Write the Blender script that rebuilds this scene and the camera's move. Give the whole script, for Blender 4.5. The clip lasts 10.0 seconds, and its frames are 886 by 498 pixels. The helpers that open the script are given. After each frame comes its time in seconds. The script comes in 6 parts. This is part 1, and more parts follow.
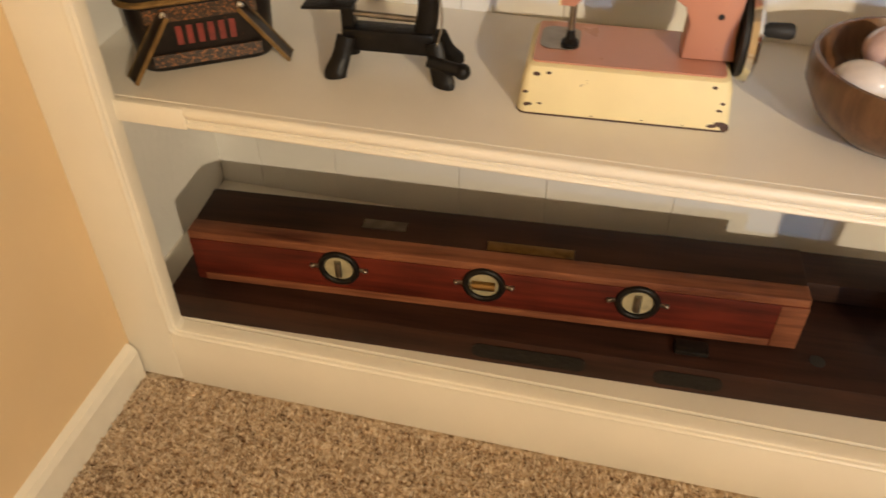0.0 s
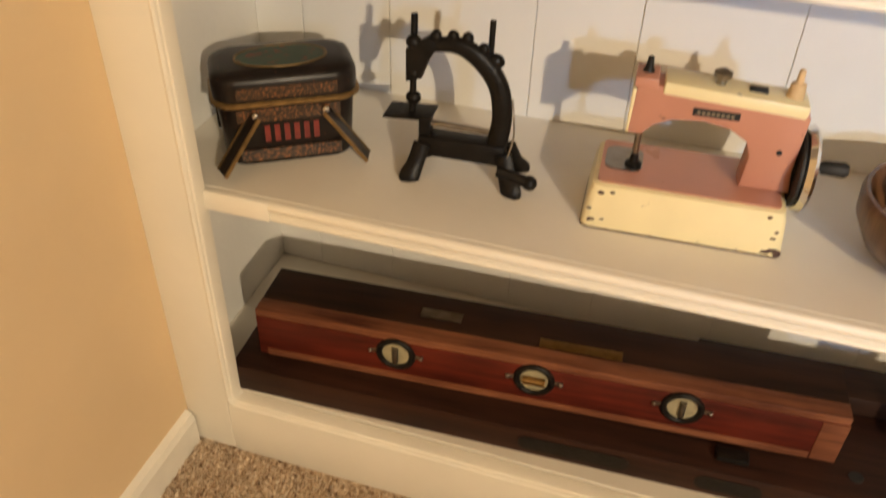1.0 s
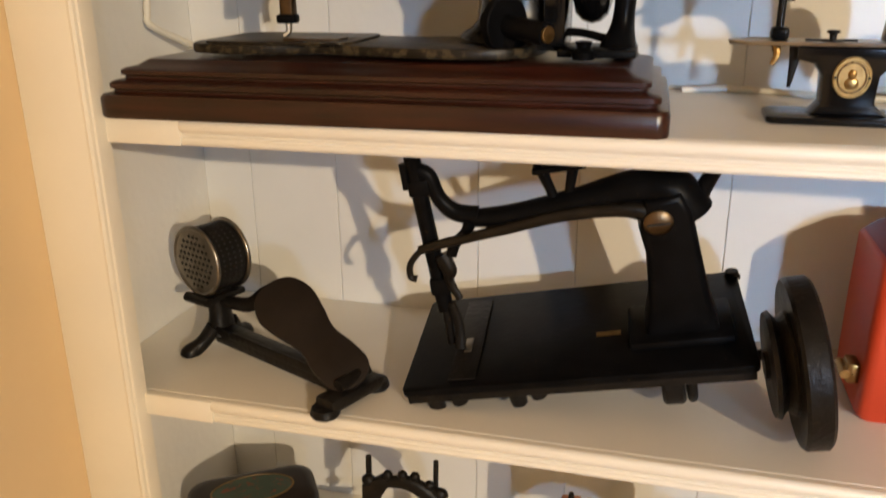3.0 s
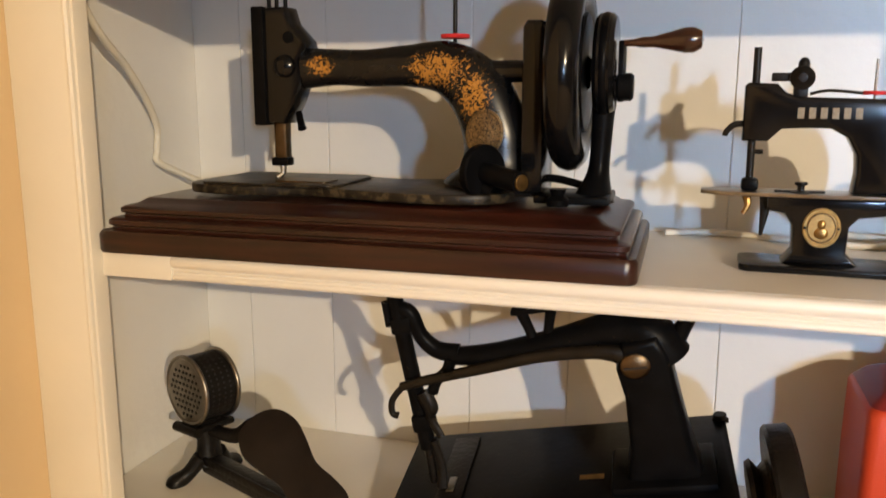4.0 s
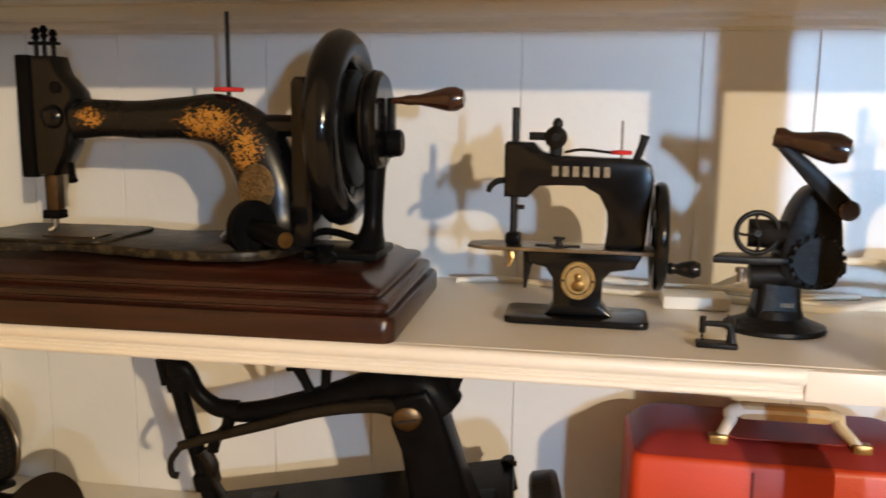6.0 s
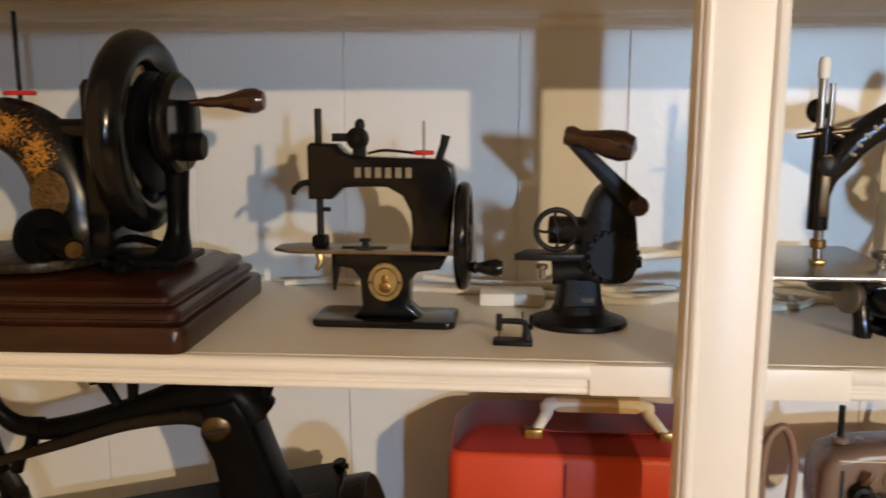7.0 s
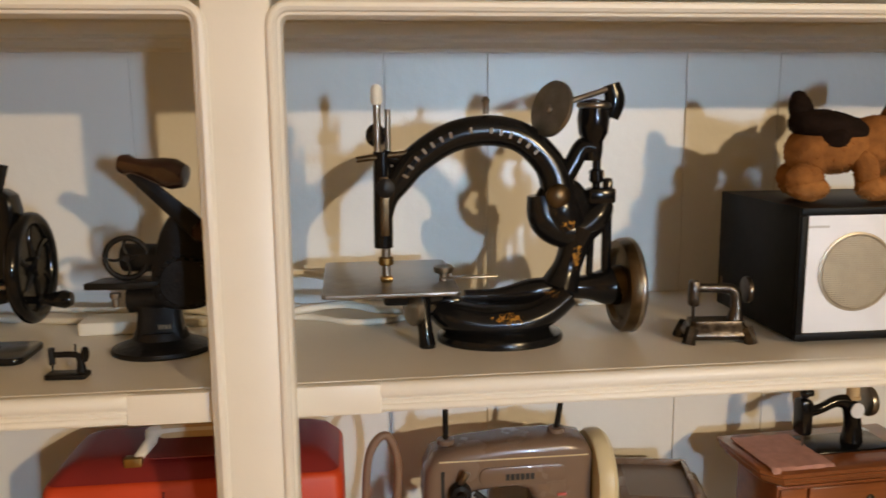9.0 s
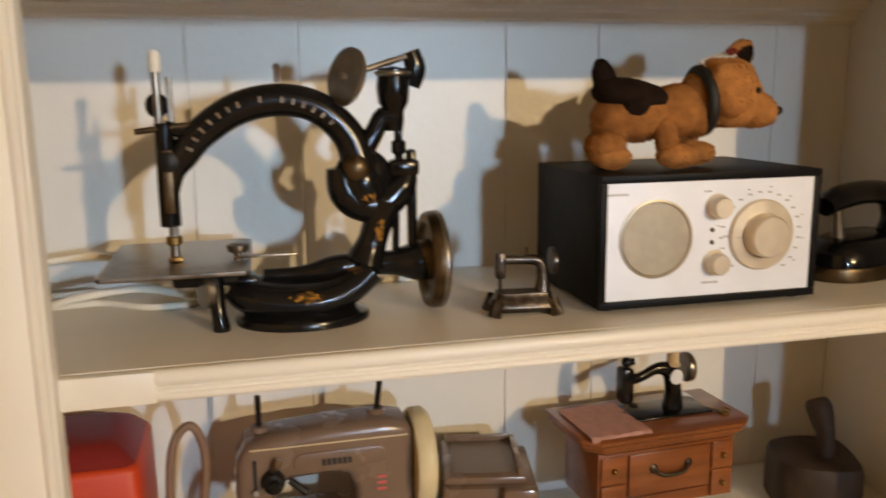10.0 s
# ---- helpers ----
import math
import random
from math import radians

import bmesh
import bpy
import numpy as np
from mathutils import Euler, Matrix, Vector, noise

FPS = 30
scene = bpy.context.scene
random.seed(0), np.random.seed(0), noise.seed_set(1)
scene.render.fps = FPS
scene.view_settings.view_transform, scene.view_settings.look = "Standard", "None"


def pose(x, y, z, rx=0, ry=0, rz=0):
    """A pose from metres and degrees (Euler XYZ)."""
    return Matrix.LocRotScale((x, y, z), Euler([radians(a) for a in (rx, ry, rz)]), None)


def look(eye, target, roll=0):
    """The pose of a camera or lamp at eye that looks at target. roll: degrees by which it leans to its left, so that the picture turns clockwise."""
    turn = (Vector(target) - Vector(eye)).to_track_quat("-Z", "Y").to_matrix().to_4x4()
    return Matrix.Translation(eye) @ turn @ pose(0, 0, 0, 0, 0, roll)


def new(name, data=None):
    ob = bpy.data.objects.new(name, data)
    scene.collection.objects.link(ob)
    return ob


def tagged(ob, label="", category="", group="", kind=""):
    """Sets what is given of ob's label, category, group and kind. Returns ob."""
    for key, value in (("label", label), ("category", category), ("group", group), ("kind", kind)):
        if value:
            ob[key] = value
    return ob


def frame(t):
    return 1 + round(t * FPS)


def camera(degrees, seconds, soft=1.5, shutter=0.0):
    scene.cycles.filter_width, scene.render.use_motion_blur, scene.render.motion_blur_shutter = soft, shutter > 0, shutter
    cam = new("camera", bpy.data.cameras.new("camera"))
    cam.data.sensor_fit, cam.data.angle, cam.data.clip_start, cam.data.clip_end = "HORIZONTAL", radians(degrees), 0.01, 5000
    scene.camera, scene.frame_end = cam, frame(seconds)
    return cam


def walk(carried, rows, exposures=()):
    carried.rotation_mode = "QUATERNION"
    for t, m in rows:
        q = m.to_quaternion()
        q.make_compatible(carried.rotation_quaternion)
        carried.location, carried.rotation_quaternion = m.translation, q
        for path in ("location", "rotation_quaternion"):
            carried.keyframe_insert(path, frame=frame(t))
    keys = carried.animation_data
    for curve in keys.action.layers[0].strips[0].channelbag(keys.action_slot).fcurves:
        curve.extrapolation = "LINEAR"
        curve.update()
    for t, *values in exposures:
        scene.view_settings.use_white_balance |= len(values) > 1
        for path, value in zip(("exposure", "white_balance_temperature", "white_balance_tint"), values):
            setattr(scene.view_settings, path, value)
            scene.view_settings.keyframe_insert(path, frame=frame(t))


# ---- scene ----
cam = camera(56.9, 10.0, soft=1.6, shutter=0.4)
PATH = [
    (0, (0.058, 0.011, 0.886), (-0.314, 1.474, -0.426), -0.3),
    (0.5, (0.012, 0.0, 0.902), (-0.416, 1.464, -0.392), 1.1),
    (1, (0.016, -0.006, 0.96), (-0.431, 1.517, -0.257), 1.9),
    (1.5, (0.029, -0.007, 1.036), (-0.431, 1.623, -0.028), 1.1),
    (2, (0.034, -0.014, 1.111), (-0.406, 1.702, 0.184), 0.8),
    (2.5, (0.041, -0.038, 1.155), (-0.408, 1.768, 0.423), -0.1),
    (2.7, (0.046, -0.034, 1.182), (-0.415, 1.778, 0.472), -0.3),
    (4, (0.11, -0.023, 1.228), (-0.471, 1.853, 0.851), 0.1),
    (4.5, (0.112, -0.024, 1.237), (-0.454, 1.868, 0.921), 0.1),
    (5, (0.134, -0.021, 1.241), (-0.401, 1.886, 0.96), 0.1),
    (5.5, (0.171, -0.006, 1.249), (-0.259, 1.924, 0.95), 0.6),
    (6.8, (0.307, 0.026, 1.27), (0.123, 1.988, 0.929), 0.1),
    (7, (0.327, 0.029, 1.267), (0.185, 1.995, 0.931), 0.0),
    (7.5, (0.391, 0.028, 1.275), (0.34, 2.0, 0.948), 0.1),
    (8, (0.461, 0.026, 1.279), (0.543, 1.999, 0.961), 0.1),
    (8.5, (0.52, 0.021, 1.282), (0.692, 1.986, 0.955), 0.2),
    (9, (0.575, 0.014, 1.286), (0.809, 1.973, 0.958), -0.5),
    (9.5, (0.61, 0.021, 1.286), (0.955, 1.962, 0.947), -0.3),
    (10, (0.671, 0.028, 1.273), (1.144, 1.936, 0.9), -0.7),
]
walk(cam, [(t, look(eye, target, roll)) for t, eye, target, roll in PATH],
     exposures=[(0.0, 0.24, 6100, 10), (2.0, 0.26, 6000, 10), (2.7, 0.12, 6050, 10), (4.0, 0.17, 6150, 10), (5.5, 0.13, 6300, 10), (7.0, -0.44, 6650, 10), (8.0, -0.73, 7050, 10), (9.0, -0.78, 7250, 10), (10.0, -0.74, 7500, 10)])

# light: a warm ceiling lamp and a cooler window behind the viewer, both to the right
world = bpy.data.worlds.new("world")
scene.world = world
world.use_nodes = True
world.node_tree.nodes["Background"].inputs[0].default_value = (0.9, 0.75, 0.55, 1)
world.node_tree.nodes["Background"].inputs[1].default_value = 0.012


def area_lamp(name, eye, target, w, h, power, colour):
    data = bpy.data.lights.new(name, "AREA")
    data.shape, data.size, data.size_y, data.energy, data.color = "RECTANGLE", w, h, power, colour
    ob = new(name, data)
    ob.matrix_world = look(eye, target)
    return ob


area_lamp("ceiling_lamp_light", (2.55, -3.05, 2.17), (0.4, 0.9, 0.9), 0.07, 0.07, 130, (1.0, 0.77, 0.48))
window = area_lamp("window_light", (1.45, -2.2, 1.40), (0.70, 0.9, 1.2), 0.11, 0.15, 4.1, (0.46, 0.69, 1.0))
window.data.spread = radians(44)

# ---- materials ----
def nodes_of(name):
    m = bpy.data.materials.new(name)
    m.use_nodes = True
    nt = m.node_tree
    return m, nt, nt.nodes["Principled BSDF"]


def link(nt, a, b):
    nt.links.new(a, b)


def surface(name, colour, rough=0.5, metal=0.0, vary=0.12, scale=30.0, bump=0.0, bump_scale=200.0, second=None, amount=0.5, coat=0.0, spec=0.5):
    """A surface with broad stains, fine grain and a little relief. second: the colour of worn patches."""
    m, nt, b = nodes_of(name)
    tc = nt.nodes.new("ShaderNodeTexCoord")
    n1 = nt.nodes.new("ShaderNodeTexNoise")
    n1.inputs["Scale"].default_value, n1.inputs["Detail"].default_value = scale, 6
    link(nt, tc.outputs["Object"], n1.inputs["Vector"])
    n2 = nt.nodes.new("ShaderNodeTexNoise")
    n2.inputs["Scale"].default_value, n2.inputs["Detail"].default_value = bump_scale, 4
    link(nt, tc.outputs["Object"], n2.inputs["Vector"])
    dark = tuple(c * (1 - vary) for c in colour)
    light = tuple(min(1, c * (1 + vary * 0.6)) for c in colour)
    ramp = nt.nodes.new("ShaderNodeValToRGB")
    ramp.color_ramp.elements[0].position, ramp.color_ramp.elements[1].position = 0.32, 0.68
    ramp.color_ramp.elements[0].color, ramp.color_ramp.elements[1].color = (*dark, 1), (*light, 1)
    link(nt, n1.outputs["Fac"], ramp.inputs["Fac"])
    out = ramp.outputs["Color"]
    if second:
        mask = nt.nodes.new("ShaderNodeValToRGB")
        mask.color_ramp.elements[0].position, mask.color_ramp.elements[1].position = amount, min(1, amount + 0.05)
        n3 = nt.nodes.new("ShaderNodeTexNoise")
        n3.inputs["Scale"].default_value, n3.inputs["Detail"].default_value, n3.inputs["Roughness"].default_value = scale * 2.3, 9, 0.7
        link(nt, tc.outputs["Object"], n3.inputs["Vector"])
        link(nt, n3.outputs["Fac"], mask.inputs["Fac"])
        mix = nt.nodes.new("ShaderNodeMixRGB")
        link(nt, mask.outputs["Color"], mix.inputs["Fac"])
        link(nt, out, mix.inputs["Color1"])
        mix.inputs["Color2"].default_value = (*second, 1)
        out = mix.outputs["Color"]
    link(nt, out, b.inputs["Base Color"])
    rr = nt.nodes.new("ShaderNodeMapRange")
    rr.inputs["To Min"].default_value, rr.inputs["To Max"].default_value = max(0.03, rough - 0.1), min(1, rough + 0.12)
    link(nt, n1.outputs["Fac"], rr.inputs["Value"])
    link(nt, rr.outputs["Result"], b.inputs["Roughness"])
    b.inputs["Metallic"].default_value = metal
    b.inputs["Coat Weight"].default_value = coat
    b.inputs["Specular IOR Level"].default_value = spec
    if bump:
        bp = nt.nodes.new("ShaderNodeBump")
        bp.inputs["Strength"].default_value, bp.inputs["Distance"].default_value = bump, 0.001
        link(nt, n2.outputs["Fac"], bp.inputs["Height"])
        link(nt, bp.outputs["Normal"], b.inputs["Normal"])
    return m


def wood(name, dark, light, rough=0.4, axis=0, scale=18.0, bump=0.25, coat=0.0):
    """Long grain along one axis."""
    m, nt, b = nodes_of(name)
    tc = nt.nodes.new("ShaderNodeTexCoord")
    mp = nt.nodes.new("ShaderNodeMapping")
    stretch = [scale * 5] * 3
    stretch[axis] = scale * 0.35
    mp.inputs["Scale"].default_value = stretch
    link(nt, tc.outputs["Object"], mp.inputs["Vector"])
    n = nt.nodes.new("ShaderNodeTexNoise")
    n.inputs["Scale"].default_value, n.inputs["Detail"].default_value, n.inputs["Roughness"].default_value = 1.0, 8, 0.65
    link(nt, mp.outputs["Vector"], n.inputs["Vector"])
    n2 = nt.nodes.new("ShaderNodeTexNoise")
    n2.inputs["Scale"].default_value = 9
    link(nt, tc.outputs["Object"], n2.inputs["Vector"])
    add = nt.nodes.new("ShaderNodeMath")
    add.operation = "MULTIPLY_ADD"
    add.inputs[1].default_value = 0.45
    link(nt, n2.outputs["Fac"], add.inputs[0])
    link(nt, n.outputs["Fac"], add.inputs[2])
    ramp = nt.nodes.new("ShaderNodeValToRGB")
    ramp.color_ramp.elements[0].position, ramp.color_ramp.elements[1].position = 0.5, 0.95
    ramp.color_ramp.elements[0].color, ramp.color_ramp.elements[1].color = (*dark, 1), (*light, 1)
    link(nt, add.outputs[0], ramp.inputs["Fac"])
    link(nt, ramp.outputs["Color"], b.inputs["Base Color"])
    b.inputs["Roughness"].default_value = rough
    b.inputs["Coat Weight"].default_value = coat
    bp = nt.nodes.new("ShaderNodeBump")
    bp.inputs["Strength"].default_value, bp.inputs["Distance"].default_value = bump, 0.001
    link(nt, n.outputs["Fac"], bp.inputs["Height"])
    link(nt, bp.outputs["Normal"], b.inputs["Normal"])
    return m


def decal_enamel(name, zones, rough=0.2, threshold=0.5, gold=(0.40, 0.18, 0.03), base=(0.007, 0.0065, 0.0065), scale=210.0):
    """Black enamel with gold transfers. zones: (centre, radius) of the transfers, in the thing's own metres."""
    m, nt, b = nodes_of(name)
    tc = nt.nodes.new("ShaderNodeTexCoord")
    vor = nt.nodes.new("ShaderNodeTexNoise")
    vor.inputs["Scale"].default_value, vor.inputs["Detail"].default_value = scale, 3
    vor.inputs["Distortion"].default_value = 2.4
    link(nt, tc.outputs["Object"], vor.inputs["Vector"])
    total = None
    for centre, radius in zones:
        mp = nt.nodes.new("ShaderNodeMapping")
        mp.vector_type = "POINT"
        mp.inputs["Location"].default_value = tuple(-c / r for c, r in zip(centre, radius))
        mp.inputs["Scale"].default_value = tuple(1 / r for r in radius)
        link(nt, tc.outputs["Object"], mp.inputs["Vector"])
        ln = nt.nodes.new("ShaderNodeVectorMath")
        ln.operation = "LENGTH"
        link(nt, mp.outputs["Vector"], ln.inputs[0])
        inside = nt.nodes.new("ShaderNodeMapRange")
        inside.inputs["From Min"].default_value, inside.inputs["From Max"].default_value = 0.35, 2.1
        inside.inputs["To Min"].default_value, inside.inputs["To Max"].default_value = 1, 0
        link(nt, ln.outputs["Value"], inside.inputs["Value"])
        if total is None:
            total = inside.outputs["Result"]
        else:
            mx = nt.nodes.new("ShaderNodeMath")
            mx.operation = "MAXIMUM"
            link(nt, total, mx.inputs[0])
            link(nt, inside.outputs["Result"], mx.inputs[1])
            total = mx.outputs[0]
    mul = nt.nodes.new("ShaderNodeMath")
    mul.operation = "MULTIPLY"
    link(nt, total, mul.inputs[0])
    link(nt, vor.outputs["Fac"], mul.inputs[1])
    cut = nt.nodes.new("ShaderNodeMapRange")
    cut.inputs["From Min"].default_value, cut.inputs["From Max"].default_value = threshold, threshold + 0.04
    link(nt, mul.outputs[0], cut.inputs["Value"])
    mix = nt.nodes.new("ShaderNodeMixRGB")
    link(nt, cut.outputs["Result"], mix.inputs["Fac"])
    mix.inputs["Color1"].default_value, mix.inputs["Color2"].default_value = (*base, 1), (*gold, 1)
    link(nt, mix.outputs["Color"], b.inputs["Base Color"])
    grain = nt.nodes.new("ShaderNodeTexNoise")
    grain.inputs["Scale"].default_value, grain.inputs["Detail"].default_value = 40, 6
    link(nt, tc.outputs["Object"], grain.inputs["Vector"])
    rr = nt.nodes.new("ShaderNodeMapRange")
    rr.inputs["To Min"].default_value, rr.inputs["To Max"].default_value = rough - 0.08, rough + 0.18
    link(nt, grain.outputs["Fac"], rr.inputs["Value"])
    link(nt, rr.outputs["Result"], b.inputs["Roughness"])
    b.inputs["Specular IOR Level"].default_value = 0.3
    return m


def carpet_material():
    m, nt, b = nodes_of("carpet")
    tc = nt.nodes.new("ShaderNodeTexCoord")
    n = nt.nodes.new("ShaderNodeTexNoise")
    n.inputs["Scale"].default_value, n.inputs["Detail"].default_value = 150, 4
    link(nt, tc.outputs["Object"], n.inputs["Vector"])
    ramp = nt.nodes.new("ShaderNodeValToRGB")
    e = ramp.color_ramp.elements
    e[0].position, e[0].color = 0.30, (0.24, 0.15, 0.09, 1)
    e[1].position, e[1].color = 0.46, (0.58, 0.45, 0.32, 1)
    e2 = e.new(0.68)
    e2.color = (0.76, 0.65, 0.51, 1)
    link(nt, n.outputs["Fac"], ramp.inputs["Fac"])
    link(nt, ramp.outputs["Color"], b.inputs["Base Color"])
    b.inputs["Roughness"].default_value = 0.95
    b.inputs["Specular IOR Level"].default_value = 0.1
    bp = nt.nodes.new("ShaderNodeBump")
    bp.inputs["Strength"].default_value, bp.inputs["Distance"].default_value = 0.8, 0.004
    link(nt, n.outputs["Fac"], bp.inputs["Height"])
    link(nt, bp.outputs["Normal"], b.inputs["Normal"])
    return m


M_CREAM = surface("cream_gloss_paint", (0.80, 0.76, 0.67), 0.38, vary=0.05, scale=6, bump=0.25, bump_scale=45)
M_PANEL = surface("white_panel_paint", (0.79, 0.78, 0.75), 0.36, vary=0.04, scale=5, bump=0.55, bump_scale=80)
M_SHELF = surface("cream_shelf_paint", (0.76, 0.72, 0.64), 0.4, vary=0.05, scale=8, bump=0.2, bump_scale=40)
M_BEIGE = surface("beige_wall_paint", (0.74, 0.57, 0.35), 0.75, vary=0.05, scale=4, bump=0.25, bump_scale=90)
# unseen walls: far darker than the beige one, to cut bounce and reflections
M_ROOM = surface("darkened_room_paint", (0.14, 0.105, 0.07), 0.85, vary=0.05, scale=4)
M_CEIL = surface("ceiling_white", (0.75, 0.72, 0.66), 0.9, vary=0.03)
M_TRIM = surface("white_trim_paint", (0.82, 0.79, 0.72), 0.4, vary=0.04, bump=0.15)
M_CARPET = carpet_material()
M_ENAMEL = surface("black_enamel", (0.005, 0.005, 0.0055), 0.15, vary=0.3, scale=40, spec=0.30, bump=0.06, bump_scale=60)
M_IRON = surface("worn_black_iron", (0.008, 0.0068, 0.006), 0.40, spec=0.2, metal=0.0, vary=0.4, scale=60, bump=0.8, bump_scale=170, second=(0.032, 0.020, 0.011), amount=0.62)
M_DARKENAMEL = surface("dull_black_enamel", (0.004, 0.004, 0.0045), 0.34, spec=0.06, vary=0.35, scale=45, bump=0.15, bump_scale=150, second=(0.035, 0.024, 0.013), amount=0.64)
M_STEEL = surface("tarnished_steel", (0.30, 0.275, 0.24), 0.32, metal=1.0, vary=0.25, scale=60, bump=0.1, bump_scale=200)
M_CHROME = surface("chrome", (0.75, 0.74, 0.72), 0.12, metal=1.0, vary=0.12, scale=50)
M_BRASS = surface("old_brass", (0.34, 0.21, 0.075), 0.32, metal=1.0, vary=0.3, scale=80, bump=0.2, bump_scale=300)
M_BRONZE = surface("dark_bronze", (0.12, 0.085, 0.05), 0.36, metal=1.0, vary=0.35, scale=60, bump=0.15, bump_scale=200)
M_BADGE = surface("dark_brass_badge", (0.15, 0.09, 0.03), 0.45, metal=0.5, vary=0.5, scale=220, bump=0.8, bump_scale=330, second=(0.02, 0.013, 0.006), amount=0.52)
M_GOLD = surface("gilt_medallion", (0.42, 0.28, 0.10), 0.42, metal=0.45, vary=0.25, scale=160, bump=0.6, bump_scale=260)
M_RED = surface("red_felt", (0.55, 0.02, 0.02), 0.85, vary=0.2, scale=200)
M_MAHOG = wood("dark_mahogany", (0.006, 0.0020, 0.0015), (0.042, 0.0105, 0.0055), 0.28, scale=26, bump=0.4, coat=0.05)
M_PEAR = wood("dark_turned_wood", (0.014, 0.0045, 0.003), (0.052, 0.016, 0.008), 0.2, coat=0.4)
M_CASE = surface("red_plastic_case", (0.58, 0.055, 0.014), 0.42, vary=0.1, scale=12, bump=0.25, bump_scale=350)
M_CASETOP = surface("dark_red_case_lid", (0.24, 0.022, 0.02), 0.4, vary=0.1, scale=12, bump=0.25, bump_scale=350)
M_PINK = surface("salmon_pink_paint", (0.50, 0.235, 0.16), 0.3, vary=0.06, scale=20, coat=0.2, second=(0.10, 0.045, 0.035), amount=0.66)
M_PCREAM = surface("chipped_cream_paint", (0.82, 0.72, 0.42), 0.32, vary=0.05, scale=16, coat=0.2, second=(0.12, 0.06, 0.05), amount=0.655)
M_CHIP = surface("bare_rusty_metal", (0.075, 0.04, 0.032), 0.6, vary=0.4, scale=300)
M_TAUPE = surface("taupe_hammered_paint", (0.18, 0.122, 0.090), 0.25, vary=0.06, scale=18, coat=0.3)
M_TAUPED = surface("taupe_with_recess_shade", (0.15, 0.11, 0.085), 0.35, vary=0.1)
M_IVORY = surface("ivory_plastic", (0.70, 0.60, 0.38), 0.35, vary=0.08, scale=30)
M_CABLE = surface("white_cable", (0.78, 0.74, 0.64), 0.5, vary=0.05)
M_BROWNCORD = surface("brown_cord", (0.22, 0.13, 0.085), 0.5, vary=0.1)
M_RADIOBLK = wood("black_ash_veneer", (0.0035, 0.0035, 0.004), (0.009, 0.009, 0.010), 0.45)
M_RADIOBLK.node_tree.nodes["Principled BSDF"].inputs["Specular IOR Level"].default_value = 0.10
# silver leans blue: the cool light on the radio's face, put into colour
M_SILVER = surface("cool_tinted_silver", (0.79, 0.83, 0.90), 0.4, metal=0.2, vary=0.03, scale=40)
M_GRILLE = surface("champagne_grille", (0.42, 0.37, 0.29), 0.42, metal=0.6, vary=0.1, scale=100)
M_KNOB = surface("champagne_knob", (0.74, 0.66, 0.53), 0.34, metal=0.6, vary=0.05, scale=90)
M_INK = surface("grey_print", (0.40, 0.40, 0.41), 0.6, vary=0.05)
M_DARK = surface("near_black", (0.01, 0.01, 0.01), 0.6, vary=0.2)
M_BOWL = wood("bowl_wood", (0.05, 0.022, 0.010), (0.20, 0.10, 0.045), 0.32, axis=2, scale=14, coat=0.2)
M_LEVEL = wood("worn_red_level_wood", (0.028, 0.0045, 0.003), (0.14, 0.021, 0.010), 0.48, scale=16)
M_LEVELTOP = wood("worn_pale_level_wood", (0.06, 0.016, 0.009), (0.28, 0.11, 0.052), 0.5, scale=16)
M_PLANK = wood("dark_old_plank", (0.009, 0.0035, 0.0025), (0.044, 0.016, 0.009), 0.55, scale=14)
M_BEAM = wood("blackened_beam", (0.008, 0.004, 0.003), (0.042, 0.018, 0.010), 0.6, scale=12)
for dull in (M_PLANK, M_BEAM, M_LEVEL, M_LEVELTOP):
    dull.node_tree.nodes["Principled BSDF"].inputs["Specular IOR Level"].default_value = 0.22
M_CABINET = wood("orange_brown_cabinet_wood", (0.14, 0.038, 0.011), (0.34, 0.11, 0.034), 0.28, scale=9, coat=0.3)
M_GLASS = surface("vial_glass", (0.36, 0.32, 0.20), 0.15, vary=0.25, scale=60, coat=0.5)
M_CLOTH = surface("dusty_pink_cloth", (0.54, 0.29, 0.25), 0.95, vary=0.12, scale=90, bump=0.5, bump_scale=500)
M_PEWTER = surface("dark_pewter", (0.10, 0.086, 0.075), 0.32, metal=1.0, vary=0.5, scale=150, bump=0.5, bump_scale=250)
M_WHITEEGG = surface("white_marble", (0.78, 0.72, 0.68), 0.15, vary=0.12, scale=60, coat=0.3)
M_PINKEGG = surface("pale_pink_marble", (0.62, 0.42, 0.36), 0.15, vary=0.2, scale=50, coat=0.3)
M_REDEGG = surface("red_jasper", (0.55, 0.05, 0.02), 0.12, vary=0.3, scale=60, coat=0.4, second=(0.75, 0.35, 0.2), amount=0.63)
M_BROWNEGG = surface("brown_agate", (0.16, 0.06, 0.04), 0.12, vary=0.4, scale=50, coat=0.4)
M_TIN = surface("dark_lithographed_tin", (0.013, 0.0095, 0.0085), 0.32, vary=0.4, scale=70, second=(0.15, 0.045, 0.02), amount=0.62, spec=0.3)
M_TINGOLD = surface("tin_gold_rim", (0.24, 0.15, 0.055), 0.35, metal=0.6, vary=0.3, scale=90)
M_TINRED = surface("faded_red_print", (0.20, 0.025, 0.018), 0.4, vary=0.3, scale=140)
M_TINOVAL = surface("oval_print", (0.05, 0.085, 0.06), 0.5, vary=0.3, scale=40, second=(0.20, 0.05, 0.03), amount=0.55)
M_WORNBED = surface("worn_bronzed_enamel", (0.014, 0.011, 0.008), 0.36, vary=0.4, scale=40, bump=0.2, bump_scale=120, second=(0.060, 0.044, 0.024), amount=0.52, spec=0.25)
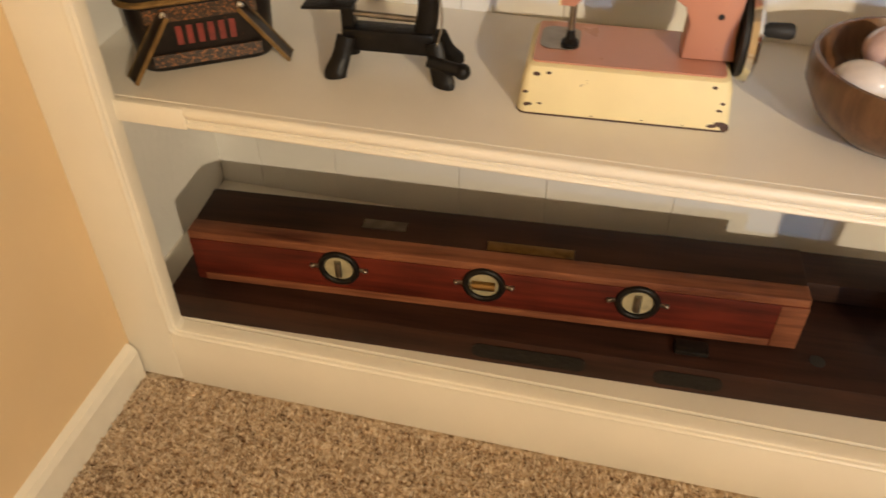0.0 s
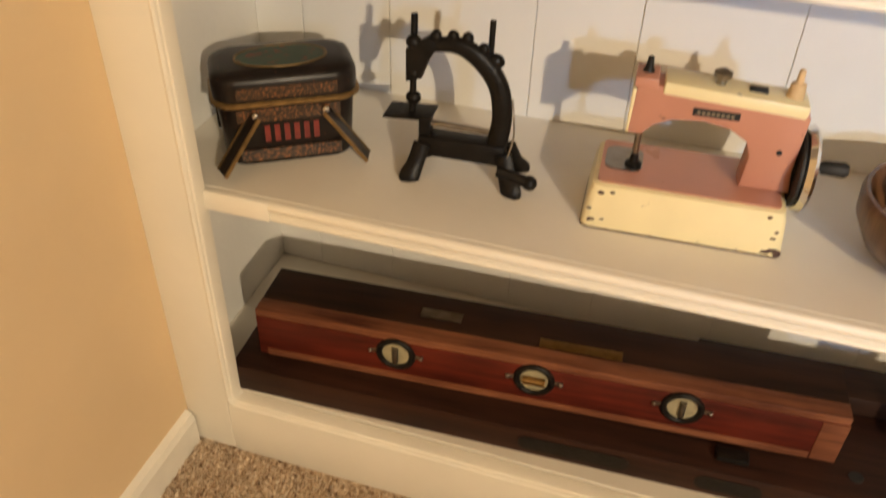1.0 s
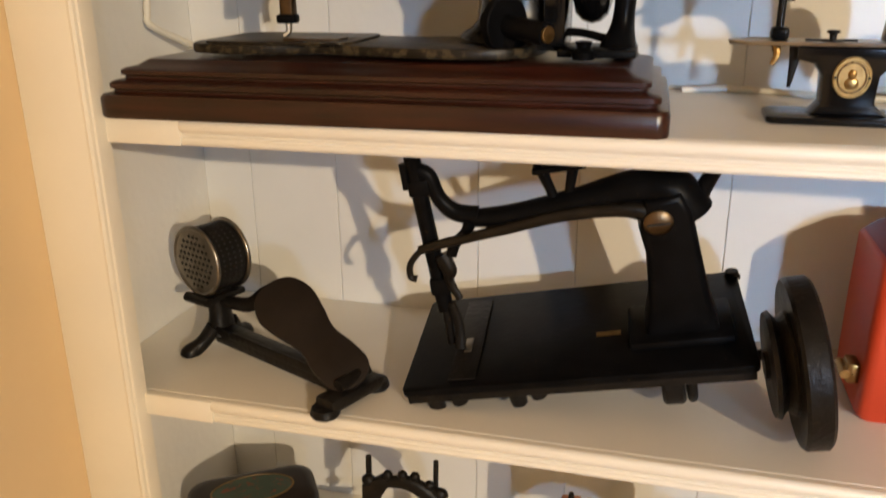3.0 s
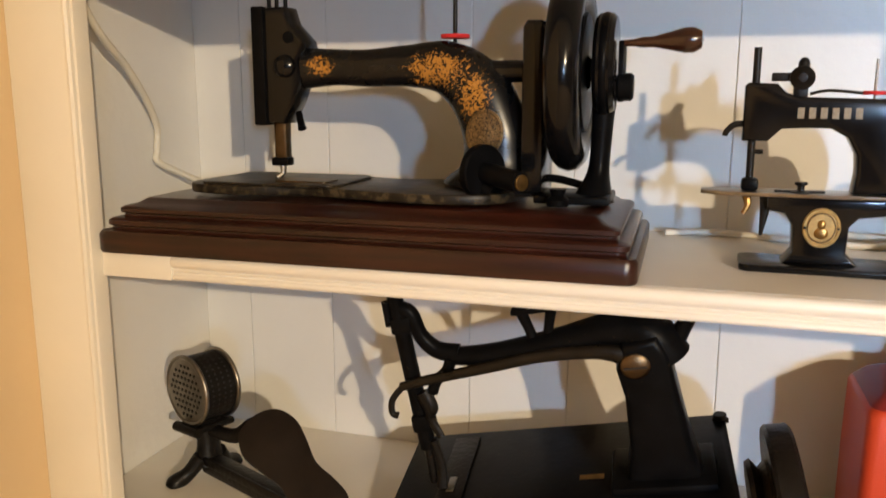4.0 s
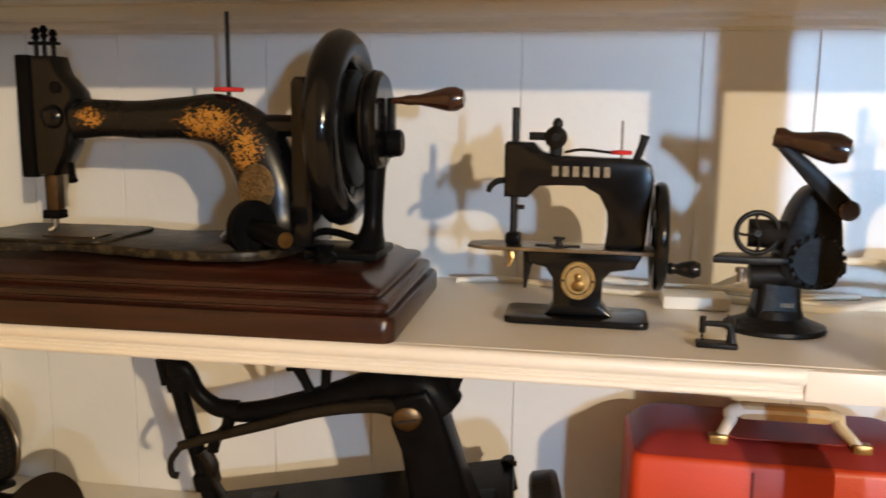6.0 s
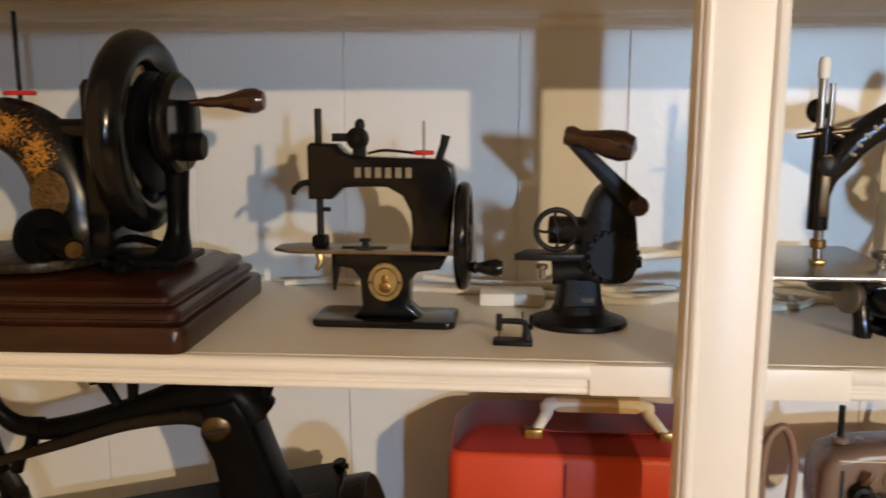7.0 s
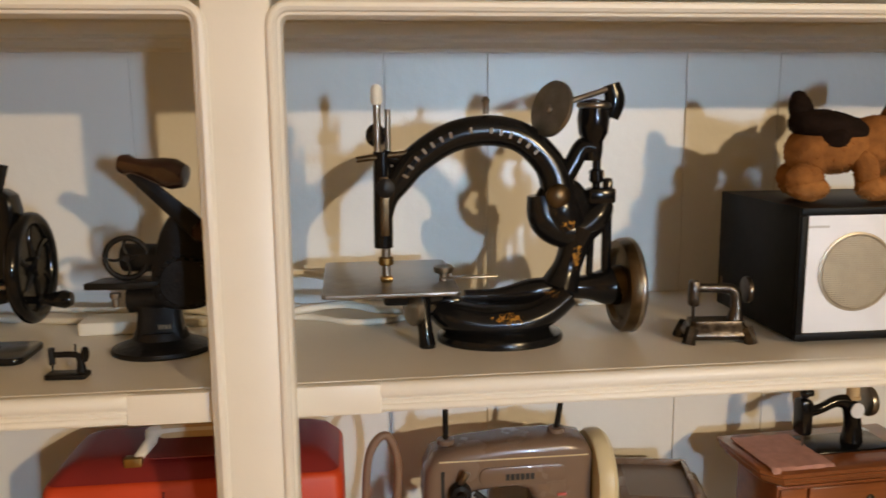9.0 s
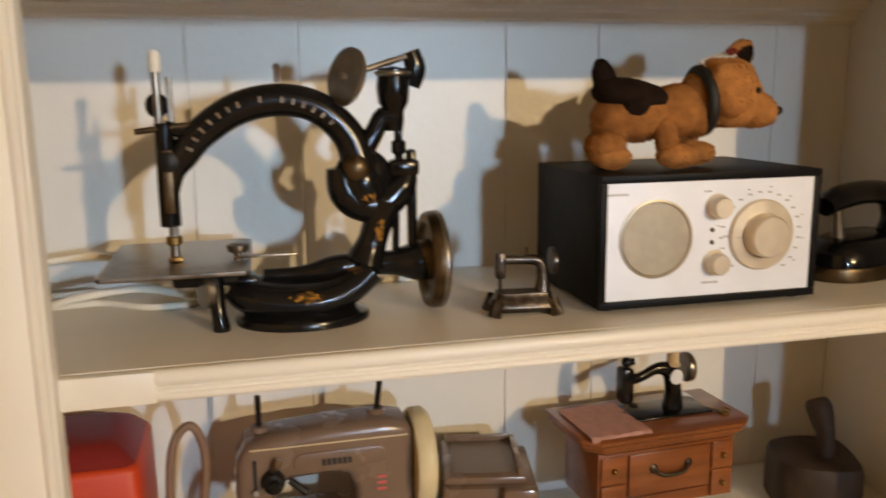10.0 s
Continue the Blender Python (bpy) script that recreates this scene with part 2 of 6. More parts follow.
M_TINBAND = surface("floral_tin_print", (0.030, 0.018, 0.012), 0.35, vary=0.5, scale=160, second=(0.26, 0.10, 0.03), amount=0.53, coat=0.2)
M_LETTER = surface("worn_gilt_letters", (0.23, 0.19, 0.125), 0.45, vary=0.2, scale=300)
M_DULLGOLD = surface("dull_gold_transfer", (0.15, 0.095, 0.035), 0.4, vary=0.5, scale=250)
M_LETTERRED = surface("red_emblem", (0.55, 0.06, 0.05), 0.4, vary=0.1)
M_SAND = surface("pale_wood_handle", (0.62, 0.45, 0.25), 0.45, vary=0.15, scale=40)

# ---- building helpers ----
def part(name, bm, material, parent=None, label="", smooth=38):
    """Links a bmesh as one mesh object under a thing or a part."""
    me = bpy.data.meshes.new(name)
    bm.normal_update()
    bm.to_mesh(me)
    bm.free()
    for mat in (material if isinstance(material, (list, tuple)) else [material]):
        me.materials.append(mat)
    if smooth:
        me.polygons.foreach_set("use_smooth", [True] * len(me.polygons))
        me.set_sharp_from_angle(angle=radians(smooth))
    ob = new(name, me)
    if parent:
        ob.parent = parent
    if label:
        tagged(ob, label=label)
    return ob


def thing(name, label, category, x, y, z, rz=0, rx=0, ry=0, group=""):
    ob = new(name)
    ob.empty_display_size = 0.02
    ob.matrix_world = pose(x, y, z, rx, ry, rz)
    return tagged(ob, label=label, category=category, group=group)


def structure(name, bm, material, label, smooth=0):
    return tagged(part(name, bm, material, smooth=smooth), label=label, category="structure", kind="structure")


def join(target, source, slot=0):
    """Adds the faces of source to target."""
    me = bpy.data.meshes.new("tmp")
    source.to_mesh(me)
    source.free()
    before = len(target.faces)
    target.from_mesh(me)
    bpy.data.meshes.remove(me)
    target.faces.ensure_lookup_table()
    for f in target.faces[before:]:
        f.material_index = slot
    return target


def box(x0, x1, y0, y1, z0, z1, bevel=0.0, seg=2):
    bm = bmesh.new()
    bmesh.ops.create_cube(bm, size=1)
    for v in bm.verts:
        v.co = ((x0 + x1) / 2 + v.co.x * (x1 - x0), (y0 + y1) / 2 + v.co.y * (y1 - y0), (z0 + z1) / 2 + v.co.z * (z1 - z0))
    if bevel:
        bmesh.ops.bevel(bm, geom=bm.edges[:], offset=bevel, segments=seg, profile=0.5, affect="EDGES")
    return bm


def prism(outline, y0, y1, bevel=0.0, seg=2, plane="xz"):
    """An outline in x and z, thick along y (or, with plane 'xy', in x and y, thick along z)."""
    bm = bmesh.new()
    lift = (lambda a, b, d: (a, d, b)) if plane == "xz" else (lambda a, b, d: (a, b, d))
    front = [bm.verts.new(lift(a, b, y0)) for a, b in outline]
    back = [bm.verts.new(lift(a, b, y1)) for a, b in outline]
    bm.faces.new(front)
    bm.faces.new(back[::-1])
    n = len(front)
    for i in range(n):
        bm.faces.new((front[i], back[i], back[(i + 1) % n], front[(i + 1) % n]))
    bmesh.ops.recalc_face_normals(bm, faces=bm.faces)
    if bevel:
        rim = [e for e in bm.edges if not (e.verts[0] in front) != (e.verts[1] in front)]
        bmesh.ops.bevel(bm, geom=rim, offset=bevel, segments=seg, profile=0.5, affect="EDGES")
    return bm


def smooth_line(points, steps=6):
    """A rounded line through points of any length of tuple."""
    out = []
    n = len(points)
    for i in range(n - 1):
        p0, p1, p2, p3 = points[max(i - 1, 0)], points[i], points[i + 1], points[min(i + 2, n - 1)]
        for k in range(steps):
            t = k / steps
            out.append(tuple(0.5 * (2 * b + (c - a) * t + (2 * a - 5 * b + 4 * c - d) * t * t + (3 * b - a - 3 * c + d) * t ** 3) for a, b, c, d in zip(p0, p1, p2, p3)))
    out.append(tuple(points[-1]))
    return out


def closed_line(points, steps=5):
    n = len(points)
    out = []
    for i in range(n):
        p0, p1, p2, p3 = points[i - 1], points[i], points[(i + 1) % n], points[(i + 2) % n]
        for k in range(steps):
            t = k / steps
            out.append(tuple(0.5 * (2 * b + (c - a) * t + (2 * a - 5 * b + 4 * c - d) * t * t + (3 * b - a - 3 * c + d) * t ** 3) for a, b, c, d in zip(p0, p1, p2, p3)))
    return out


def tube(points, flat=1.0, seg=14, steps=5, caps=True):
    """A round limb through (x, y, z, radius); flat squeezes it sideways."""
    line = smooth_line(points, steps) if steps > 1 else points
    bm = bmesh.new()
    rings = []
    up = None
    for i, (x, y, z, r) in enumerate(line):
        a, b = line[max(i - 1, 0)], line[min(i + 1, len(line) - 1)]
        d = Vector((b[0] - a[0], b[1] - a[1], b[2] - a[2])).normalized()
        if up is None:
            up = Vector((0, 1, 0)) if abs(d.y) < 0.9 else Vector((1, 0, 0))
        side = (up - d * up.dot(d)).normalized()
        up = side
        other = d.cross(side)
        rings.append([bm.verts.new(Vector((x, y, z)) + side * (r * flat * math.cos(2 * math.pi * k / seg)) + other * (r * math.sin(2 * math.pi * k / seg))) for k in range(seg)])
    for p, q in zip(rings, rings[1:]):
        for k in range(seg):
            bm.faces.new((p[k], p[(k + 1) % seg], q[(k + 1) % seg], q[k]))
    if caps:
        bm.faces.new(rings[0][::-1])
        bm.faces.new(rings[-1])
    bmesh.ops.recalc_face_normals(bm, faces=bm.faces)
    return bm


AXIS = {"z": Matrix.Identity(4), "x": Matrix.Rotation(radians(90), 4, "Y"), "y": Matrix.Rotation(radians(-90), 4, "X"), "-y": Matrix.Rotation(radians(90), 4, "X")}


def lathe(profile, centre=(0, 0, 0), axis="z", seg=32, stretch=(1, 1)):
    """Turns (radius, height) round an axis."""
    bm = bmesh.new()
    m = Matrix.Translation(centre) @ (AXIS[axis] if isinstance(axis, str) else axis)
    rings = []
    for r, h in profile:
        if r < 1e-6:
            rings.append([bm.verts.new(m @ Vector((0, 0, h)))])
        else:
            rings.append([bm.verts.new(m @ Vector((r * stretch[0] * math.cos(2 * math.pi * k / seg), r * stretch[1] * math.sin(2 * math.pi * k / seg), h))) for k in range(seg)])
    for p, q in zip(rings, rings[1:]):
        for k in range(seg):
            a, b = (p[k % len(p)], p[(k + 1) % seg % len(p)]), (q[(k + 1) % seg % len(q)], q[k % len(q)])
            vs = list(dict.fromkeys((*a, *b)))
            if len(vs) > 2:
                bm.faces.new(vs)
    if len(rings[0]) > 1:
        bm.faces.new(rings[0][::-1])
    if len(rings[-1]) > 1:
        bm.faces.new(rings[-1])
    bmesh.ops.recalc_face_normals(bm, faces=bm.faces)
    return bm


def disc(centre, r, thick, axis="x", edge=0.15, seg=32):
    e = thick * edge
    return lathe([(0, -thick / 2), (r - e, -thick / 2), (r, -thick / 2 + e), (r, thick / 2 - e), (r - e, thick / 2), (0, thick / 2)], centre, axis, seg)


def rod(a, b, r, r2=None, seg=14):
    return tube([(*a, r), (*b, r if r2 is None else r2)], seg=seg, steps=1)


def ring(centre, major, minor, axis="x", seg=40, sub=12):
    prof = [(major + minor * math.cos(2 * math.pi * k / sub), minor * math.sin(2 * math.pi * k / sub)) for k in range(sub + 1)]
    bm = bmesh.new()
    m = Matrix.Translation(centre) @ (AXIS[axis] if isinstance(axis, str) else axis)
    rows_ = [[bm.verts.new(m @ Vector((r * math.cos(2 * math.pi * i / seg), r * math.sin(2 * math.pi * i / seg), h))) for r, h in prof[:-1]] for i in range(seg)]
    for i in range(seg):
        for k in range(sub):
            bm.faces.new((rows_[i][k], rows_[(i + 1) % seg][k], rows_[(i + 1) % seg][(k + 1) % sub], rows_[i][(k + 1) % sub]))
    bmesh.ops.recalc_face_normals(bm, faces=bm.faces)
    return bm


def ball(centre, radii, seg=20):
    bm = bmesh.new()
    bmesh.ops.create_uvsphere(bm, u_segments=seg, v_segments=seg // 2 + 2, radius=1)
    if isinstance(radii, (int, float)):
        radii = (radii,) * 3
    for v in bm.verts:
        v.co = Vector(centre) + Vector((v.co.x * radii[0], v.co.y * radii[1], v.co.z * radii[2]))
    return bm


def merged(*pieces):
    bm = pieces[0]
    for p in pieces[1:]:
        join(bm, p)
    return bm


def turned(bm, m):
    bm.transform(m)
    return bm


def rounded_rect(x0, x1, y0, y1, r, n=6):
    out = []
    for cx, cy, a0 in ((x1 - r, y1 - r, 0), (x0 + r, y1 - r, 90), (x0 + r, y0 + r, 180), (x1 - r, y0 + r, 270)):
        for k in range(n + 1):
            a = radians(a0 + 90 * k / n)
            out.append((cx + r * math.cos(a), cy + r * math.sin(a)))
    return out


def tiers(outline_of, levels):
    """Stacks rounded rectangles: levels of (inset, z)."""
    bm = bmesh.new()
    rings = [[bm.verts.new((x, y, z)) for x, y in outline_of(inset)] for inset, z in levels]
    n = len(rings[0])
    for p, q in zip(rings, rings[1:]):
        for k in range(n):
            bm.faces.new((p[k], p[(k + 1) % n], q[(k + 1) % n], q[k]))
    bm.faces.new(rings[0][::-1])
    bm.faces.new(rings[-1])
    bmesh.ops.recalc_face_normals(bm, faces=bm.faces)
    return bm


def spoked_wheel(owner, name, centre, r, minor, material, spokes=6, axis="x", hub=0.2, rim_flat=1.0):
    w = part(name, ring(centre, r - minor, minor, axis), material, owner)
    m = AXIS[axis]
    c = Vector(centre)
    part("hub", disc(centre, r * hub, minor * 2.2, axis), material, w)
    for k in range(spokes):
        a = 2 * math.pi * k / spokes
        d = m.to_3x3() @ Vector((math.cos(a), math.sin(a), 0))
        side = m.to_3x3() @ Vector((-math.sin(a), math.cos(a), 0))
        mid = c + d * r * 0.5 + side * r * 0.10
        part("spoke", tube([(*(c + d * r * hub * 0.8), minor * 0.7), (*mid, minor * 0.5), (*(c + d * (r - minor * 1.3)), minor * 0.6)], seg=8, steps=4), material, w)
    return w


def word_bars(owner, x0, x1, y, z0, z1, count, material, label, gap=0.3, slope=0.0):
    """A row of plain bars in place of lettering on a front face."""
    bm = bmesh.new()
    step = (x1 - x0) / count
    for i in range(count):
        a = x0 + i * step
        s = slope * i
        join(bm, box(a, a + step * (1 - gap), y - 0.0006, y + 0.001, z0 + s, z1 + s))
    return part("lettering", bm, material, owner, label, smooth=0)

# ---- the room and the built-in bookcase ----
S0, S1, S2, S3 = 0.108, 0.44, 0.762, 1.068
FACE, EDGE, BACK = 0.643, 0.657, 0.96
LEFT, RIGHT = -0.547, 1.45

structure("floor", box(-0.75, 4.6, -4.6, 1.1, -0.1, -0.004), M_CARPET, "beige speckled cut-pile carpet")
structure("wall_left", box(-0.75, -0.548, -4.6, 0.66, -0.004, 2.4), M_BEIGE, "golden beige painted wall beside the bookcase")
# the other walls are unseen, added dark to keep fill light low
structure("wall_rear", box(-0.75, 4.6, -4.75, -4.6, -0.004, 2.4), M_ROOM, "unseen wall behind the viewer, darkened to cut bounce light")
structure("wall_right", box(4.6, 4.75, -4.75, 1.1, -0.004, 2.4), M_ROOM, "unseen side wall of the room, darkened to cut bounce light")
structure("wall_north", box(1.6, 4.6, 0.66, 0.75, -0.004, 2.4), M_ROOM, "unseen wall beyond the bookcase, darkened to cut bounce light")
structure("wall_behind_bookcase", box(-0.75, 1.6, 0.985, 1.1, -0.004, 2.4), M_ROOM, "unseen wall behind the bookcase in the same darkened paint")
structure("ceiling", box(-0.75, 4.75, -4.75, 1.1, 2.4, 2.5), M_CEIL, "plain white ceiling")
structure("baseboard", prism([(-0.548, -0.004), (-0.535, -0.004), (-0.535, 0.045), (-0.539, 0.055), (-0.548, 0.06)], -4.6, 0.64), M_TRIM, "white painted baseboard along the beige wall")


# face frame: stiles, post, bottom rail and header, with a raised bead round each opening
FR = 0.022
structure("bookcase_stile_left", box(-0.5479, -0.478, FACE, FACE + FR, 0, 1.40, 0.002), M_CREAM, "cream painted face-frame stile against the beige wall", 30)
structure("bookcase_post", box(0.474, 0.524, FACE, FACE + FR, 0.092, 1.372, 0.002), M_CREAM, "cream painted post between the two bays", 30)
structure("bookcase_stile_right", box(1.40, 1.60, FACE, FACE + FR, 0, 1.40, 0.002), M_CREAM, "cream painted face-frame stile", 30)
structure("bookcase_rail_bottom", box(-0.478, 1.40, FACE, FACE + FR, -0.003, 0.092, 0.002), M_CREAM, "cream painted bottom rail above the carpet", 30)
structure("bookcase_header", box(-0.478, 1.40, FACE, FACE + FR, 1.372, 2.4, 0.002), M_CREAM, "cream painted header over the shelves", 30)


def bead_frame(x0, x1, z0, z1, r):
    """The beaded lip round an opening, with small rounded corners."""
    section = [(0.0, 0.003), (0.0, -0.001), (0.002, -0.0035), (0.005, -0.004), (0.0075, -0.002), (0.0085, 0.001), (0.0105, 0.002), (0.012, 0.006), (0.012, 0.02), (0.0, 0.02)]
    path = []
    for cx, cz, a0 in ((x1 - r, z1 - r, 0), (x0 + r, z1 - r, 90), (x0 + r, z0 + r, 180), (x1 - r, z0 + r, 270)):
        for k in range(5):
            a = radians(a0 + 90 * k / 4)
            path.append((cx, cz, math.cos(a), math.sin(a)))
    bm = bmesh.new()
    rings = [[bm.verts.new((cx + dx * (r + 0.012 - s), FACE + d, cz + dz * (r + 0.012 - s))) for s, d in section] for cx, cz, dx, dz in path]
    n = len(section)
    for i in range(len(rings)):
        p, q = rings[i], rings[(i + 1) % len(rings)]
        for k in range(n):
            bm.faces.new((p[k], p[(k + 1) % n], q[(k + 1) % n], q[k]))
    bmesh.ops.recalc_face_normals(bm, faces=bm.faces)
    return bm


structure("bookcase_bead_1", bead_frame(-0.466, 0.466, 0.104, 1.357, 0.006), M_CREAM, "cream beaded lip round the first bay", 30)
structure("bookcase_bead_2", bead_frame(0.532, 1.388, 0.104, 1.357, 0.006), M_CREAM, "cream beaded lip round the second bay", 30)

structure("bookcase_side_left", box(LEFT - 0.02, LEFT, FACE + FR, 0.985, -0.003, 1.40), M_PANEL, "white painted side panel of the bookcase")
structure("bookcase_side_right", box(RIGHT, RIGHT + 0.02, FACE + FR, 0.985, -0.003, 1.40), M_PANEL, "cream painted side panel of the bookcase")
structure("bookcase_soffit", box(LEFT, RIGHT, FACE + FR, 0.985, 1.385, 1.40), M_CREAM, "cream painted top board inside the bookcase")
cornice = prism([(BACK, 1.354), (BACK, 1.3849), (BACK - 0.034, 1.3849), (BACK - 0.034, 1.382), (BACK - 0.024, 1.371), (BACK - 0.014, 1.368), (BACK - 0.014, 1.364), (BACK - 0.007, 1.358), (BACK - 0.007, 1.354)], LEFT, RIGHT)
for v in cornice.verts:
    v.co = (v.co.y, v.co.x, v.co.z)
bmesh.ops.recalc_face_normals(cornice, faces=cornice.faces)
structure("bookcase_cornice", cornice, M_CREAM, "cream moulding where the back panelling meets the top")

# shelves: each board has a square-ended nosing with a reeded stretch in front of each bay
def shelf(name, z, label, drop=0.018):
    ob = structure(name, box(LEFT + 0.001, RIGHT - 0.001, EDGE + 0.012, BACK - 0.001, z - 0.02, z, 0.001), M_SHELF, label)
    # plain nosing, stepped back where the reeding begins
    for i, (a, b) in enumerate(((-0.478, 0.5), (0.5, 1.40))):
        m0, m1 = (-0.385, 0.398) if i == 0 else (0.600, 1.31)
        bm = bmesh.new()
        for p, q in ((a if i else -0.485, m0), (m1, b if i == 0 else 1.42)):
            join(bm, box(p, q, EDGE + 0.001, EDGE + 0.0125, z - 0.026, z - 0.0005, 0.0015))
        # reeds
        for z0, h, dy in ((z - 0.0135, 0.0135, -0.003), (z - 0.0180, 0.0036, 0.0010), (z - 0.0262, 0.0075, -0.0005)):
            out = []
            for k in range(9):
                an = radians(-90 + 180 * k / 8)
                out.append((h / 2 * math.sin(an), 0.006 * math.cos(an)))
            strip = bmesh.new()
            ends = []
            for x, push in ((m0 - 0.006, 0.0), (m0 - 0.002, 0.6), (m0 + 0.004, 1.0), (m1 - 0.004, 1.0), (m1 + 0.002, 0.6), (m1 + 0.006, 0.0)):
                ends.append([strip.verts.new((x, EDGE + dy + 0.008 - d * push, z0 + h / 2 + s)) for s, d in out])
            for p, q in zip(ends, ends[1:]):
                for k in range(len(out) - 1):
                    strip.faces.new((p[k], q[k], q[k + 1], p[k + 1]))
            bmesh.ops.recalc_face_normals(strip, faces=strip.faces)
            join(bm, strip)
        join(bm, box(m0, m1, EDGE + 0.005, EDGE + 0.0125, z - 0.026, z - 0.0005))
        part("nosing", bm, M_CREAM, ob, smooth=40)
    return ob


shelf("bookcase_shelf_1", S1, "cream painted shelf with a reeded front edge")
shelf("bookcase_shelf_2", S2, "cream painted shelf with a reeded front edge")
shelf("bookcase_shelf_3", S3, "cream painted shelf with a reeded front edge")
structure("bookcase_floor", box(LEFT + 0.001, RIGHT - 0.001, FACE + FR, BACK - 0.001, 0.08, S0), M_SHELF, "cream painted bottom board of the bookcase")

# back panelling: vertical boards with grooves between
back = structure("bookcase_back", box(LEFT - 0.02, RIGHT + 0.02, BACK + 0.0025, 0.985, -0.003, 1.40), M_PANEL, "white painted plank panelling at the back of the bookcase")
GROOVES = [LEFT, -0.476, -0.351, -0.158, -0.030, 0.147, 0.345, 0.465, 0.622, 0.741, 0.980, 1.097, 1.340, RIGHT]
for a, b in zip(GROOVES, GROOVES[1:]):
    part("plank", box(a + 0.0004, b - 0.0004, BACK, BACK + 0.0024, 0, 1.3845, 0.0010, 2), M_PANEL, back, smooth=0)

# ---- top shelf, first bay ----
def hand_crank_machine():
    t = thing("hand_crank_sewing_machine", "antique black hand-crank sewing machine on a moulded mahogany base", "sewing machine", -0.202, 0.777, S3, 1)
    rect = lambda inset: rounded_rect(-0.268 + inset, 0.268 - inset, -0.122 + inset, 0.122 - inset, max(0.004, 0.012 - inset * 0.2), 4)
    part("base", tiers(rect, [(0.001, 0.0), (0.0, 0.0022), (0.0, 0.0187), (0.002, 0.022), (0.009, 0.0226), (0.0105, 0.0242), (0.0105, 0.0259), (0.0075, 0.0275), (0.0075, 0.0319), (0.0105, 0.0341), (0.018, 0.0347), (0.0195, 0.0363), (0.0195, 0.038), (0.0165, 0.0396), (0.0165, 0.0435), (0.020, 0.0457), (0.028, 0.0468), (0.036, 0.0517), (0.038, 0.0528)]), M_MAHOG, t, "dark polished mahogany base with stepped mouldings")
    bed_line = closed_line([(-0.205, -0.005), (-0.195, -0.055), (-0.13, -0.066), (-0.075, -0.052), (-0.02, -0.062), (0.05, -0.078), (0.115, -0.072), (0.145, -0.04), (0.15, 0.02), (0.135, 0.06), (0.06, 0.062), (0.0, 0.05), (-0.06, 0.068), (-0.13, 0.072), (-0.19, 0.05)], 4)
    part("bed", prism(bed_line, 0.048, 0.058, 0.0025, plane="xy"), M_WORNBED, t, "wavy black cast-iron bed worn to bronze")
    part("bed_step", prism(rounded_rect(-0.185, -0.030, -0.062, 0.052, 0.016), 0.0578, 0.0606, 0.001, plane="xy"), M_WORNBED, t)
    part("slide_plate", prism(rounded_rect(-0.115, -0.055, -0.045, -0.012, 0.006), 0.0607, 0.0622, plane="xy"), M_BRONZE, t)
    arm_mat = decal_enamel("black_enamel_with_gold_flowers", [((-0.072, -0.02, 0.178), (0.022, 0.03, 0.014)), ((0.056, -0.02, 0.174), (0.046, 0.04, 0.024)), ((0.092, -0.02, 0.148), (0.024, 0.04, 0.036))], 0.22, 0.455, scale=170)
    part("arm", tube([(-0.095, 0, 0.176, 0.021), (-0.06, 0, 0.177, 0.0185), (-0.025, 0, 0.176, 0.019), (0.02, 0, 0.178, 0.021), (0.06, 0, 0.175, 0.027), (0.092, 0, 0.152, 0.032), (0.110, 0, 0.112, 0.034), (0.112, 0, 0.080, 0.037), (0.110, 0, 0.057, 0.054)], 0.8, 20, 6), arm_mat, t, "black enamel arm with gold floral transfers")
    head = part("head", prism([(-0.142, 0.119), (-0.142, 0.238), (-0.108, 0.238), (-0.103, 0.222), (-0.086, 0.204), (-0.084, 0.196), (-0.094, 0.185), (-0.09, 0.165), (-0.10, 0.140), (-0.108, 0.126), (-0.112, 0.119)], -0.017, 0.017, 0.004), M_ENAMEL, t)
    part("face_plate", box(-0.1445, -0.130, -0.0205, 0.0205, 0.117, 0.2385, 0.002), M_DARKENAMEL, head)
    part("boss", lathe([(0.012, 0), (0.011, 0.006), (0.006, 0.010), (0, 0.0105)], (-0.108, -0.016, 0.178), "-y"), M_ENAMEL, head)
    part("screw", lathe([(0.006, 0), (0.006, 0.003), (0, 0.004)], (-0.103, -0.016, 0.207), "-y"), M_DARKENAMEL, head)
    part("lever", tube([(-0.10, -0.005, 0.130, 0.004), (-0.094, -0.012, 0.118, 0.004), (-0.092, -0.014, 0.114, 0.005)], seg=8), M_DARKENAMEL, head)
    for k, (x, h) in enumerate(((-0.133, 0.266), (-0.124, 0.268), (-0.114, 0.264))):
        part("thread_stud", lathe([(0.0022, 0.238), (0.0022, h - 0.012), (0.0042, h - 0.010), (0.0025, h - 0.007), (0.0045, h - 0.004), (0.0025, h), (0, h + 0.001)], (x, 0, 0), seg=12), M_DARKENAMEL, head)
    part("thread_bar", box(-0.140, -0.108, -0.004, 0.004, 0.249, 0.2525, 0.001), M_DARKENAMEL, head)
    part("presser_bar", box(-0.128, -0.113, -0.010, 0.004, 0.080, 0.121, 0.003), M_BRONZE, t)
    part("needle_clamp", box(-0.131, -0.111, -0.012, 0.004, 0.074, 0.083, 0.002), M_DARKENAMEL, t)
    part("presser_foot", tube([(-0.120, -0.006, 0.076, 0.004), (-0.119, -0.008, 0.066, 0.003), (-0.124, -0.012, 0.0615, 0.003)], seg=8), M_STEEL, t)
